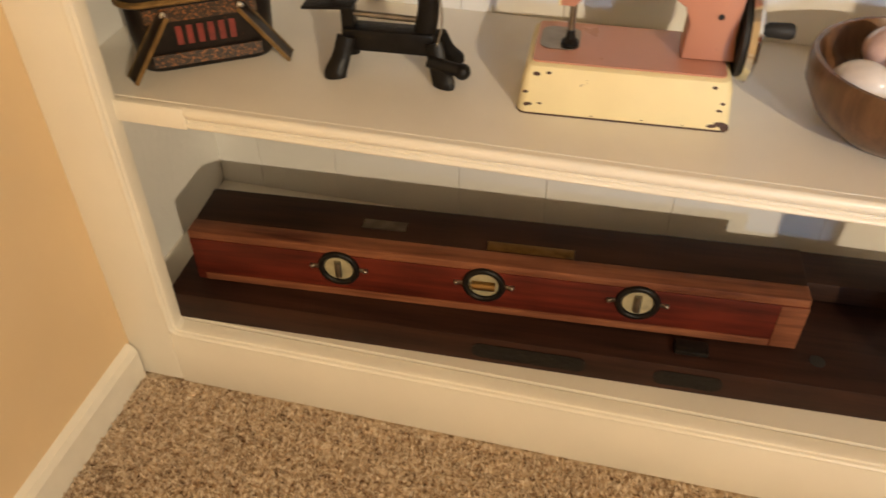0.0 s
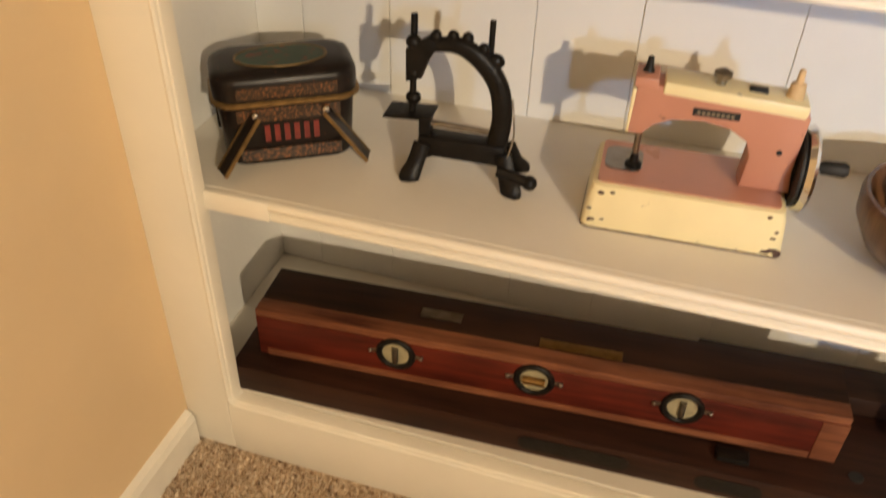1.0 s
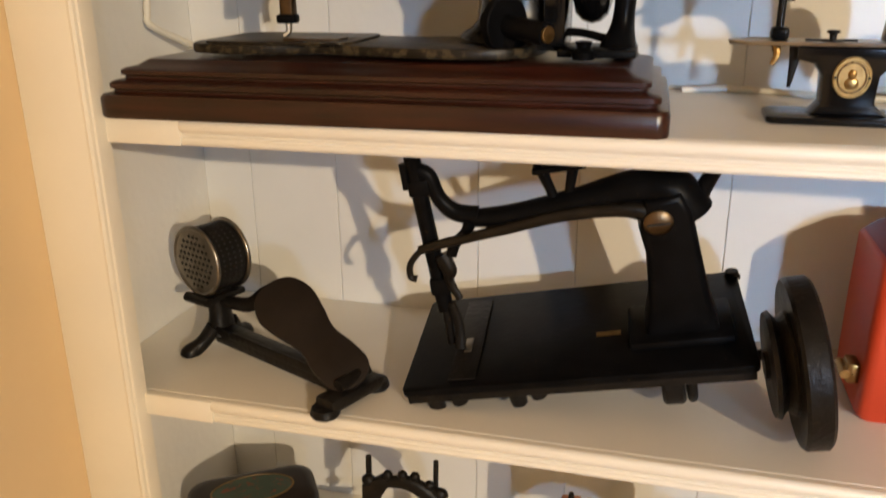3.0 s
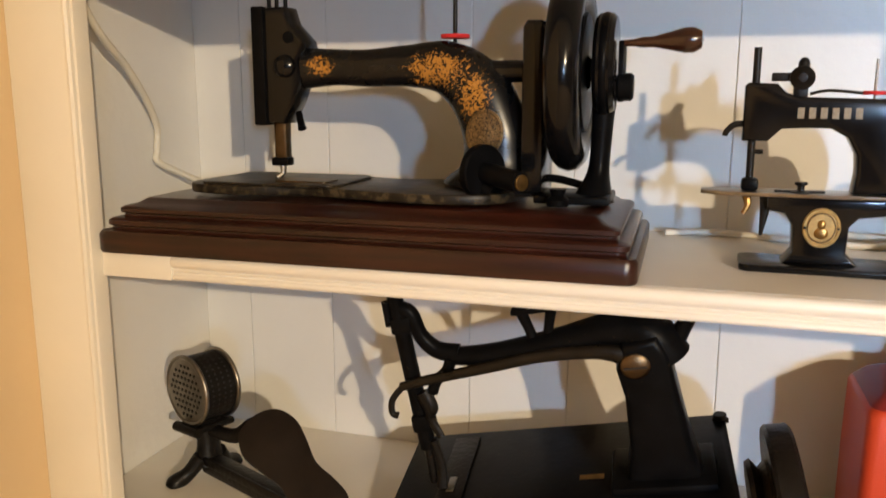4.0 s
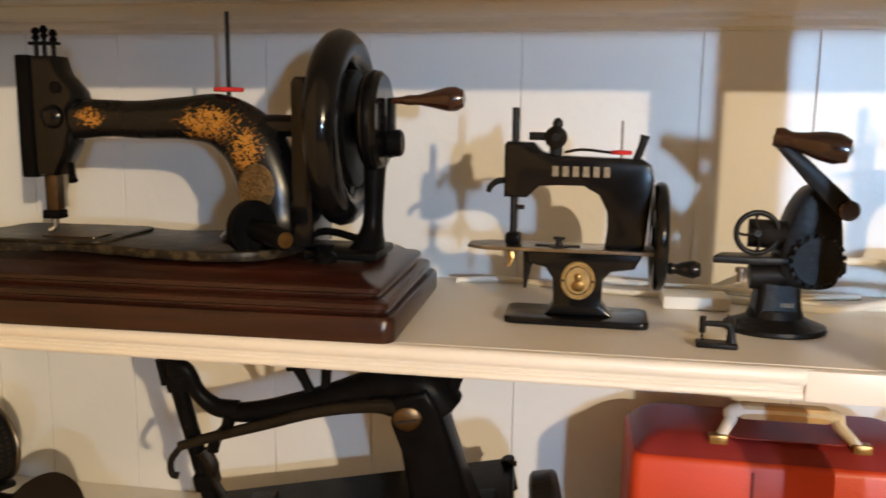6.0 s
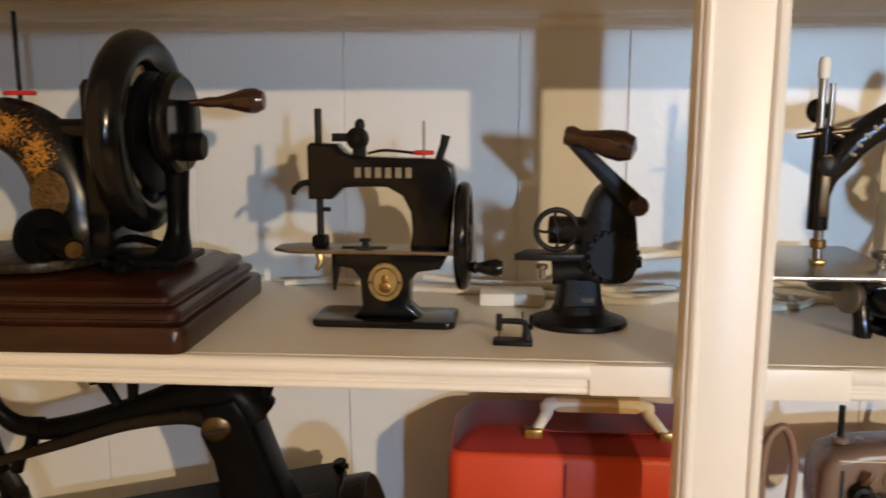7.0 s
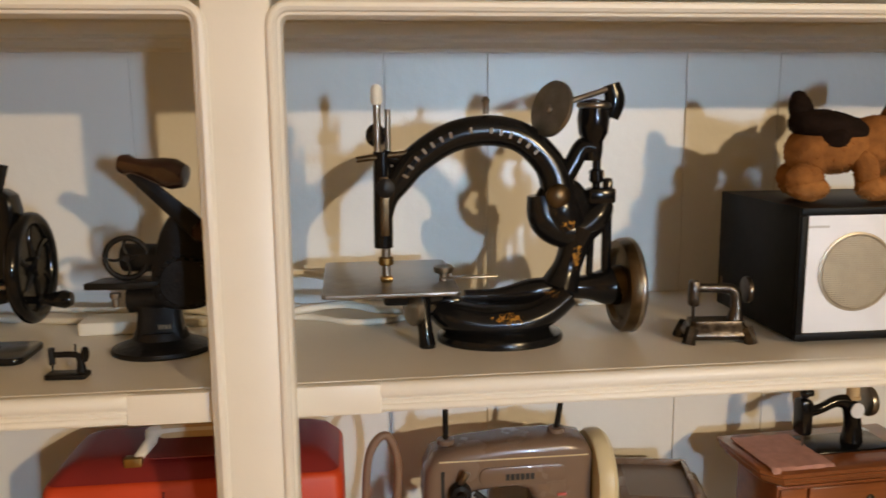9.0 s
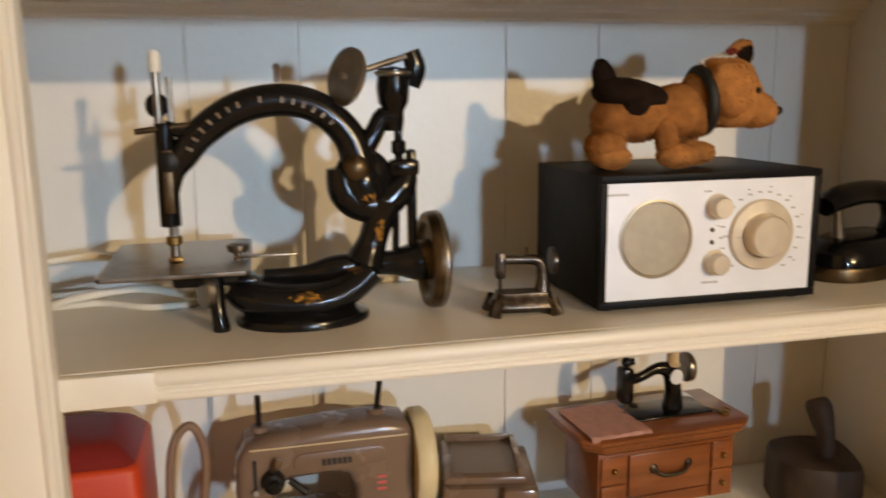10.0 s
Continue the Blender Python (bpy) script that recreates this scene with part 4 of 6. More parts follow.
    part("thread_cup", lathe([(0.008, 0.172), (0.0095, 0.180), (0.0095, 0.190), (0.014, 0.198), (0.0155, 0.212), (0.014, 0.222), (0.014, 0.228), (0.004, 0.230), (0, 0.231)], (0.090, 0, 0), seg=24), M_ENAMEL, t)
    part("cup_rim", ring((0.090, 0, 0.224), 0.0135, 0.0028, "z"), M_STEEL, t)
    disc_ax = Matrix.Rotation(radians(28), 4, "Z") @ Matrix.Rotation(radians(14), 4, "Y") @ AXIS["x"]
    ten = part("spool_disc", disc((0.046, -0.012, 0.221), 0.0265, 0.0045, disc_ax), M_STEEL, t, "grey steel spool disc")
    part("disc_hub", disc((0.044, -0.013, 0.2205), 0.004, 0.008, disc_ax), M_STEEL, ten)
    part("disc_rod", rod((0.046, -0.012, 0.222), (0.106, 0.004, 0.240), 0.0028), M_STEEL, ten)
    part("take_up", tube([(0.108, 0.004, 0.244, 0.008), (0.112, 0.004, 0.228, 0.010), (0.108, 0.004, 0.212, 0.008)], 0.6, 12), M_ENAMEL, t)
    part("cup_arm", tube([(0.062, 0, 0.155, 0.010), (0.072, 0, 0.172, 0.009), (0.080, 0, 0.185, 0.009), (0.090, 0, 0.184, 0.010)], 1, 12), M_ENAMEL, t)
    part("cup_neck", lathe([(0.004, 0.140), (0.004, 0.150), (0.007, 0.152), (0.007, 0.162), (0.004, 0.164), (0.004, 0.174)], (0.094, 0, 0), seg=14), M_ENAMEL, t)
    part("rocker", box(0.084, 0.112, -0.010, 0.008, 0.130, 0.146, 0.004), M_ENAMEL, t)
    part("link_rod", rod((0.090, 0.004, 0.060), (0.092, 0.004, 0.134), 0.0035), M_ENAMEL, t)
    part("link_rod", box(0.101, 0.110, -0.005, 0.005, 0.055, 0.155, 0.003), M_ENAMEL, t)
    w = part("handwheel", lathe([(0.018, -0.012), (0.020, -0.002), (0.034, -0.001), (0.037, -0.006), (0.044, -0.006), (0.0465, -0.002), (0.0465, 0.006), (0.042, 0.009), (0.035, 0.006), (0.020, 0.010), (0, 0.011)], (0.123, 0, 0.049), "x", 44), M_BRONZE, t, "dark bronzed handwheel with a bright rim")
    part("wheel_rim", ring((0.129, 0, 0.049), 0.0435, 0.0038, "x"), M_STEEL, w)


def pewter_machine():
    t = thing("pewter_sewing_machine", "small tarnished pewter ornament of a treadle machine head", "miniature", 0.925, 0.742, S3, -6)
    t.scale = (0.94, 1.0, 0.98)
    part("base", tiers(lambda i: rounded_rect(-0.032 + i, 0.032 - i, -0.016 + i, 0.016 - i, 0.006, 4), [(0.003, 0.003), (-0.001, 0.008), (0.0, 0.013), (0.004, 0.017), (0.005, 0.021)]), M_PEWTER, t)
    for x, y in ((-0.030, -0.014), (0.030, -0.014), (-0.030, 0.014), (0.030, 0.014)):
        part("foot", tube([(x * 0.9, y * 0.8, 0.014, 0.007), (x, y, 0.007, 0.0065), (x * 1.06, y * 1.1, 0.0, 0.007)], 1, 8), M_PEWTER, t)
    part("arm", tube([(0.020, 0, 0.018, 0.009), (0.021, 0, 0.036, 0.006), (0.016, 0, 0.050, 0.0055), (-0.005, 0, 0.052, 0.0045), (-0.020, 0, 0.052, 0.0045)], 0.8, 12), M_PEWTER, t)
    part("head", box(-0.028, -0.018, -0.006, 0.006, 0.034, 0.060, 0.003), M_PEWTER, t)
    part("needle", rod((-0.023, 0, 0.020), (-0.023, 0, 0.036), 0.0015, seg=8), M_PEWTER, t)
    part("handwheel", disc((0.031, 0, 0.050), 0.013, 0.005, "x", seg=24), M_PEWTER, t)
    part("spool_pin", rod((0.004, 0, 0.054), (0.004, 0, 0.064), 0.0012, seg=8), M_PEWTER, t)


def radio():
    t = thing("table_radio", "black wooden table radio with silver face, round grille and champagne dials", "radio", 1.1045, 0.7915, S3 + 0.004, -0.5)
    W, D, H = 0.1155, 0.0835, 0.126
    bm = box(-W, W, -D + 0.006, D, 0, H, 0.0015)
    part("cabinet", bm, M_RADIOBLK, t, "black ash veneer cabinet")
    bm = bmesh.new()
    for a in ((-W, W, 0.0, 0.0075), (-W, W, H - 0.0075, H)):
        join(bm, box(a[0], a[1], -D, -D + 0.0059, a[2], a[3], 0.001))
    for a, b in ((-W, -W + 0.007), (W - 0.007, W)):
        join(bm, box(a, b, -D, -D + 0.0059, 0.0076, H - 0.0076, 0.001))
    part("front_frame", bm, M_RADIOBLK, t)
    face = part("face_panel", box(-W + 0.0072, W - 0.0072, -D + 0.002, -D + 0.0058, 0.0078, H - 0.0078), M_SILVER, t, "brushed silver face panel, cool light tinted in", 0)
    y = -D + 0.002
    g = part("grille", lathe([(0.0375, -0.001), (0.0375, 0.0012), (0.0355, 0.0016), (0.034, 0.0004), (0, 0.0006)], (-0.0585, y, 0.065), "-y", 48), M_GRILLE, face, "round champagne speaker grille")
    bm = bmesh.new()
    for k in range(34):
        z = -0.0335 + 0.067 * k / 33
        h = math.sqrt(max(0, 0.0338 ** 2 - z * z))
        join(bm, box(-0.0585 - h, -0.0585 + h, y - 0.0019, y - 0.0005, 0.065 + z - 0.00055, 0.065 + z + 0.00055))
    tagged(part("slat", bm, M_GRILLE, g, smooth=0), kind="stuff")
    for z in (0.093, 0.039):
        k = part("knob", lathe([(0.0125, 0), (0.0125, 0.002), (0.0105, 0.003), (0.0102, 0.012), (0.009, 0.0135), (0, 0.0135)], (0.004, y, z), "-y", 32), M_KNOB, face, "small champagne control knob")
    for z in (0.071, 0.059):
        part("indicator", lathe([(0.0022, 0), (0.0022, 0.0008), (0, 0.001)], (0.000, y, z), "-y", 14), M_DARK, face)
    d = part("dial", lathe([(0.0345, 0), (0.0345, 0.0025), (0.033, 0.004), (0.0225, 0.0045), (0.0215, 0.003)], (0.0525, y, 0.064), "-y", 48), M_KNOB, face, "large champagne tuning ring")
    part("tuning_knob", lathe([(0.021, 0.003), (0.0205, 0.016), (0.0185, 0.018), (0, 0.0182)], (0.0525, y, 0.064), "-y", 40), M_KNOB, d)
    part("pointer", box(0.0235, 0.030, y - 0.0050, y - 0.004, 0.0626, 0.0634), M_INK, d, smooth=0)
    bm = bmesh.new()
    for k in range(20):
        a = radians(225 - k * 14.5)
        for rr, s in ((0.0415, 0.0016), (0.0465, 0.0011)):
            if k % 2 and rr > 0.045:
                continue
            cx, cz = 0.0525 + rr * 1.02 * math.cos(a), 0.064 + rr * math.sin(a)
            if cx < W - 0.012:
                join(bm, box(cx - s * 1.4, cx + s * 1.4, y - 0.0003, y + 0.0005, cz - s * 0.5, cz + s * 0.5))
    for x, z, w in ((-0.100, 0.108, 0.026), (0.000, 0.020, 0.018), (0.016, 0.064, 0.008), (0.016, 0.084, 0.006), (-0.006, 0.108, 0.008)):
        n = max(2, int(w / 0.0026))
        for i in range(n):
            join(bm, box(x - w / 2 + i * w / n, x - w / 2 + (i + 0.7) * w / n, y - 0.0003, y + 0.0005, z - 0.001, z + 0.001))
    tagged(part("dial_print", bm, M_INK, face, "small grey print shown as plain bars", smooth=0), kind="stuff")
    for x in (-0.10, 0.10):
        for yy in (-0.065, 0.065):
            part("rubber_foot", disc((x, yy, -0.002), 0.007, 0.004, "z", seg=16), M_DARK, t)


def plush_dog():
    """A stuffed toy, one plain fuzzy mesh."""
    bm = bmesh.new()
    def blob(c, r, slot, ry=0):
        b = ball((0, 0, 0), r, 28)
        turned(b, Matrix.Translation(c) @ Matrix.Rotation(radians(ry), 4, "Y"))
        join(bm, b, slot)
    blob((-0.028, 0, 0.051), (0.046, 0.031, 0.028), 0, -4)
    blob((0.012, 0, 0.053), (0.040, 0.031, 0.028), 0, -12)
    blob((0.032, 0, 0.052), (0.028, 0.029, 0.026), 0)
    blob((-0.050, 0.004, 0.046), (0.025, 0.030, 0.026), 0)
    blob((-0.032, 0.000, 0.068), (0.045, 0.031, 0.0185), 1, 12)
    blob((-0.036, -0.006, 0.060), (0.020, 0.028, 0.019), 1, 0)
    blob((-0.062, 0.004, 0.088), (0.0115, 0.010, 0.019), 1, -18)
    for x, y in ((-0.064, -0.016), (-0.055, 0.026)):
        blob((x, y, 0.017), (0.019, 0.014, 0.018), 0)
        blob((x + 0.004, y - 0.004, 0.009), (0.020, 0.013, 0.0105), 2)
    for x, y in ((-0.004, -0.022), (0.032, 0.012)):
        blob((x, y, 0.026), (0.012, 0.012, 0.026), 0, -14)
        blob((x + 0.010, y - 0.004, 0.010), (0.021, 0.014, 0.0115), 2)
    blob((0.042, 0, 0.067), (0.026, 0.026, 0.031), 0, 24)
    blob((0.068, -0.003, 0.080), (0.037, 0.030, 0.034), 2)
    blob((0.068, -0.004, 0.098), (0.029, 0.027, 0.023), 2)
    blob((0.099, -0.006, 0.067), (0.023, 0.020, 0.018), 2, 14)
    blob((0.090, -0.005, 0.074), (0.018, 0.015, 0.014), 2, 14)
    blob((0.060, -0.028, 0.090), (0.020, 0.008, 0.026), 2, 14)
    blob((0.060, -0.029, 0.078), (0.017, 0.007, 0.017), 2, 8)
    blob((0.086, 0.014, 0.121), (0.014, 0.007, 0.021), 2, 40)
    blob((0.089, 0.010, 0.121), (0.009, 0.005, 0.014), 1, 40)
    rnd = random.Random(4)
    for v in bm.verts:
        v.co.z -= 0.013 * min(1, max(0, (v.co.x - 0.03) / 0.03)) * min(1, max(0, (v.co.z - 0.04) / 0.01))
        p = v.co * 170
        v.co += v.normal * (noise.noise(p) * 0.0009 + noise.noise(v.co * 60) * 0.0012)
    # fur: short tufts over every patch
    faces = [(f.calc_center_median(), f.normal.copy(), f.material_index) for f in bm.faces for _ in range(3)]
    for c, n, slot in faces:
        side = Vector((rnd.uniform(-1, 1), rnd.uniform(-1, 1), rnd.uniform(-1, 1)))
        t1 = n.cross(side).normalized() * 0.0009
        c = c + t1 * rnd.uniform(-2.5, 2.5) + n.cross(t1).normalized() * rnd.uniform(-0.002, 0.002)
        tip = c + n * rnd.uniform(0.0007, 0.0017) + side * 0.0009 + Vector((0, 0, -0.0006))
        f = bm.faces.new([bm.verts.new(c - t1), bm.verts.new(c + t1), bm.verts.new(tip)])
        f.material_index = slot
    join(bm, turned(ring((0, 0, 0), 0.0290, 0.0058, "x"), Matrix.Translation((0.040, -0.001, 0.064)) @ Matrix.Rotation(radians(-6), 4, "Y") @ Matrix.Scale(1.06, 4)), 3)
    join(bm, ball((0.1215, -0.010, 0.053), (0.005, 0.006, 0.005), 12), 4)
    join(bm, ball((0.089, -0.0275, 0.074), 0.0034, 12), 4)
    join(bm, turned(prism(rounded_rect(-0.020, 0.016, -0.008, 0.008, 0.004), 0, 0.0006, plane="xy"), Matrix.Translation((0.058, -0.004, 0.107)) @ Matrix.Rotation(radians(-18), 4, "Y") @ Matrix.Rotation(radians(30), 4, "X")), 5)
    join(bm, turned(prism(rounded_rect(-0.005, 0.005, -0.005, 0.005, 0.002), 0, 0.0012, plane="xy"), Matrix.Translation((0.070, -0.006, 0.113)) @ Matrix.Rotation(radians(-18), 4, "Y") @ Matrix.Rotation(radians(30), 4, "X")), 6)
    fur = [surface("tan_plush", (0.33, 0.135, 0.042), 0.95, vary=0.25, scale=90, bump=0.6, bump_scale=500, spec=0.1), surface("dark_brown_plush", (0.018, 0.010, 0.007), 0.95, vary=0.3, scale=90, bump=0.6, bump_scale=500, spec=0.1), surface("orange_plush", (0.44, 0.19, 0.06), 0.95, vary=0.2, scale=90, bump=0.6, bump_scale=500, spec=0.1), M_DARK, M_ENAMEL, M_CABLE, M_TINRED]
    low = min(v.co.z for v in bm.verts)
    ob = part("plush_toy", bm, fur, smooth=60)
    ob.matrix_world = Matrix.Translation((1.078, 0.766, S3 + 0.130 - low * 0.95)) @ Matrix.Rotation(radians(-6), 4, "Z") @ Matrix.Scale(0.95, 4)
    tagged(ob, "tan and brown plush toy dog standing on the radio", "stuffed toy")


def flat_iron():
    t = thing("flat_iron", "old black flat iron with curved handle and steel sole", "iron", 1.352, 0.800, S3, 18)
    sole = closed_line([(-0.085, 0.0), (-0.07, 0.030), (-0.02, 0.043), (0.07, 0.045), (0.08, 0.0), (0.07, -0.045), (-0.02, -0.043), (-0.07, -0.030)], 4)
    part("sole", prism(sole, 0, 0.016, 0.002, plane="xy"), M_BRONZE, t)
    part("body", tiers(lambda i: [(x * (1 - i), y * (1 - i)) for x, y in sole], [(0.04, 0.016), (0.06, 0.030), (0.20, 0.040), (0.35, 0.044)]), M_ENAMEL, t)
    part("handle", tube([(0.046, 0, 0.038, 0.011), (0.060, 0, 0.058, 0.012), (0.046, 0, 0.084, 0.0135), (0.0, 0, 0.091, 0.0135), (-0.050, 0, 0.088, 0.0135), (-0.075, 0, 0.080, 0.011)], 1.1, 16), M_ENAMEL, t)
    part("handle_post", tube([(-0.045, 0, 0.040, 0.007), (-0.050, 0, 0.070, 0.005), (-0.050, 0, 0.082, 0.006)], 1, 10), M_STEEL, t)


chain_stitch_machine()
pewter_machine()
radio()
plush_dog()
flat_iron()


# ---- middle shelf, first bay ----
def foot_pedal():
    t = thing("treadle_foot_pedal", "old black iron foot pedal with a perforated drum on an upright", "foot pedal", -0.332, 0.740, S2, -24)
    part("beam", box(-0.122, 0.100, -0.011, 0.011, 0.008, 0.030, 0.004), M_IRON, t)
    part("rail", box(-0.115, 0.085, -0.014, -0.010, 0.022, 0.032, 0.001), M_IRON, t)
    part("front_foot", merged(box(0.088, 0.116, -0.040, 0.040, 0.004, 0.020, 0.005), lathe([(0.014, 0), (0.016, 0.003), (0.014, 0.010)], (0.102, -0.038, 0), seg=20), lathe([(0.014, 0), (0.016, 0.003), (0.014, 0.010)], (0.102, 0.038, 0), seg=20)), M_IRON, t)
    for s in (-1, 1):
        part("rear_foot", tube([(-0.118, 0.012 * s, 0.030, 0.010), (-0.125, 0.026 * s, 0.012, 0.009), (-0.130, 0.040 * s, 0.003, 0.011), (-0.131, 0.042 * s, 0.0, 0.011)], 1, 12), M_IRON, t)
    part("upright", tube([(-0.120, 0, 0.020, 0.017), (-0.120, 0, 0.045, 0.012), (-0.122, 0, 0.066, 0.013), (-0.123, 0, 0.078, 0.018)], 1.2, 14), M_IRON, t)
    part("yoke", merged(rod((-0.140, -0.030, 0.070), (-0.098, -0.026, 0.070), 0.006), box(-0.140, -0.102, -0.028, 0.028, 0.066, 0.074, 0.003)), M_IRON, t)
    R, c = 0.041, (-0.124, 0, 0.116)
    d = part("drum", lathe([(R * 0.6, -0.022), (R - 0.001, -0.022), (R - 0.001, 0.022), (R * 0.6, 0.022)], c, "-y", 40), M_IRON, t, "black tin drum with dark dots for its rows of punched holes")
    part("front_screen", lathe([(R - 0.002, 0.0215), (R - 0.002, 0.0235), (0, 0.0240)], c, "-y", 40), M_STEEL, d, "worn nickel perforated end screen")
    for s in (-1, 1):
        part("rim", ring((c[0], 0.022 * s, c[2]), R, 0.0028, "-y"), M_STEEL, d)
    # near-black dots laid on for the shade inside the punched holes
    bm = bmesh.new()
    n = 0
    for i in range(-4, 5):
        for k in range(-4, 5):
            x, z = i * 0.0078 + (0.0039 if k % 2 else 0), k * 0.0075
            if x * x + z * z < (R - 0.008) ** 2:
                join(bm, lathe([(0.0020, 0), (0.0020, 0.0006), (0, 0.0006)], (c[0] + x, -0.0240, c[2] + z), "-y", 8))
    for row in (-0.012, -0.004, 0.004, 0.012):
        for k in range(40):
            a = 2 * math.pi * k / 40
            p = Vector((math.cos(a), 0, math.sin(a)))
            join(bm, turned(lathe([(0.0016, 0), (0, 0.0005)], (0, 0, R - 0.001), "z", 6), Matrix.Translation((c[0], row, c[2])) @ Matrix.Rotation(a, 4, "Y")))
    tagged(part("hole_shade_dot", bm, M_DARK, d), kind="stuff")
    sole = closed_line([(-0.078, 0.0), (-0.070, 0.024), (-0.045, 0.034), (-0.015, 0.029), (0.012, 0.022), (0.040, 0.026), (0.066, 0.026), (0.080, 0.012), (0.081, -0.010), (0.068, -0.026), (0.040, -0.028), (0.012, -0.024), (-0.015, -0.031), (-0.045, -0.036), (-0.070, -0.024)], 4)
    foot = prism(sole, -0.003, 0.003, 0.001, plane="xy")
    part("sole_plate", turned(foot, Matrix.Translation((0.042, 0.002, 0.064)) @ Matrix.Rotation(radians(30), 4, "Y") @ Matrix.Rotation(radians(24), 4, "X")), surface("worn_brown_iron", (0.016, 0.0115, 0.009), 0.5, vary=0.3, scale=30, bump=0.3, spec=0.18), t, "shoe-shaped worn iron sole plate")
    part("sole_link", tube([(-0.118, 0.0, 0.062, 0.008), (-0.065, 0.002, 0.068, 0.009), (-0.035, 0.004, 0.090, 0.008), (-0.020, 0.004, 0.096, 0.008)], 0.8, 10), M_IRON, t)
    part("sole_hinge", rod((0.104, -0.020, 0.026), (0.104, 0.024, 0.030), 0.007), M_IRON, t)


def tilted_machine():
    t = thing("treadle_machine_head", "old black sewing machine head without base, resting tilted on its wheel", "sewing machine", -0.179, 0.694, S2 + 0.013, 3, 9, -10.6)
    t.scale = (1.065, 1.0, 1.0)
    part("bed", prism(rounded_rect(0, 0.335, 0, 0.182, 0.008), 0, 0.009, 0.002, plane="xy"), M_DARKENAMEL, t, "flat black bed plate with worn edges")
    part("bed_lip", box(0.004, 0.331, 0.003, 0.010, -0.010, -0.0002, 0.001), M_IRON, t)
    part("bed_lip", box(0.004, 0.331, 0.172, 0.179, -0.010, -0.0002, 0.001), M_IRON, t)
    part("shuttle_slot", box(0.046, 0.074, 0.012, 0.168, 0.0091, 0.0112, 0.001), M_IRON, t)
    part("feed_plate", box(0.056, 0.064, 0.060, 0.085, 0.0113, 0.0135, 0.001), M_STEEL, t)
    part("bed_badge", box(0.190, 0.214, 0.072, 0.080, 0.0091, 0.0096), M_BRASS, t, smooth=0)
    for x, y, h in ((0.028, 0.012, 0.024), (0.052, 0.012, 0.018), (0.110, 0.014, 0.026), (0.130, 0.016, 0.020), (0.030, 0.130, 0.016)):
        part("under_lug", rod((x, y, -0.001), (x + 0.002, y, -h), 0.010, 0.008), M_IRON, t)
    part("under_shaft", rod((0.02, 0.05, -0.016), (0.36, 0.06, -0.022), 0.006), M_IRON, t)
    u = part("under_pulley", disc((0.258, 0.055, -0.030), 0.034, 0.022, "x"), M_IRON, t)
    part("under_pulley_groove", ring((0.275, 0.055, -0.030), 0.028, 0.005, "x"), M_IRON, u)
    part("pillar", prism([(0.236, 0.009), (0.245, 0.050), (0.248, 0.110), (0.244, 0.140), (0.252, 0.168), (0.284, 0.172), (0.292, 0.150), (0.300, 0.060), (0.308, 0.009)], 0.048, 0.100, 0.008, 3), M_DARKENAMEL, t)
    part("pillar_foot", box(0.222, 0.320, 0.036, 0.112, 0.0092, 0.020, 0.005), M_DARKENAMEL, t)
    part("arm", tube([(0.085, 0.075, 0.163, 0.009), (0.13, 0.075, 0.160, 0.012), (0.19, 0.075, 0.166, 0.014), (0.24, 0.075, 0.173, 0.017), (0.275, 0.075, 0.168, 0.021), (0.290, 0.075, 0.140, 0.022)], 1.1, 16), M_DARKENAMEL, t)
    part("gooseneck", tube([(0.040, 0.075, 0.222, 0.008), (0.050, 0.075, 0.214, 0.008), (0.056, 0.075, 0.190, 0.008), (0.070, 0.075, 0.172, 0.009), (0.092, 0.075, 0.165, 0.010)], 1, 12), M_DARKENAMEL, t)
    part("lever", tube([(0.030, 0.062, 0.140, 0.005), (0.060, 0.060, 0.146, 0.0055), (0.12, 0.058, 0.154, 0.006), (0.18, 0.058, 0.161, 0.0065), (0.235, 0.056, 0.160, 0.008), (0.262, 0.058, 0.148, 0.012)], 0.8, 12), surface("brassy_worn_lever", (0.009, 0.007, 0.005), 0.3, vary=0.5, scale=60, second=(0.13, 0.08, 0.03), amount=0.66, spec=0.25), t, "worn lever with brass showing through")
    part("lever_hook", tube([(0.085, 0.07, 0.163, 0.007), (0.078, 0.07, 0.150, 0.006), (0.066, 0.068, 0.140, 0.006), (0.060, 0.066, 0.128, 0.006)], 1, 10), M_DARKENAMEL, t)
    part("pivot_screw", lathe([(0.0130, 0), (0.0130, 0.004), (0.010, 0.0065), (0, 0.0072)], (0.262, 0.050, 0.146), "-y", 28), M_BRONZE, t, "slotted brass pivot screw")
    part("screw_slot", box(0.252, 0.272, 0.0422, 0.0432, 0.145, 0.1470), M_DARK, t, smooth=0)
    part("needle_bar", rod((0.042, 0.075, 0.060), (0.036, 0.075, 0.238), 0.0085), M_DARKENAMEL, t)
    part("bar_finial", lathe([(0.005, 0), (0.007, 0.006), (0.005, 0.012), (0.006, 0.018), (0, 0.022)], (0.036, 0.075, 0.236), seg=14), M_DARKENAMEL, t)
    part("bar_collar", box(0.028, 0.050, 0.066, 0.086, 0.196, 0.214, 0.003), M_DARKENAMEL, t)
    part("side_rod", rod((0.026, 0.072, 0.205), (0.026, 0.072, 0.232), 0.004), M_DARKENAMEL, t)
    part("thread_hook", tube([(0.030, 0.066, 0.138, 0.0035), (0.018, 0.062, 0.126, 0.0035), (0.016, 0.060, 0.112, 0.0035), (0.022, 0.060, 0.108, 0.004)], 1, 8), M_IRON, t)
    part("clamp", box(0.032, 0.054, 0.064, 0.086, 0.082, 0.102, 0.003), M_DARKENAMEL, t)
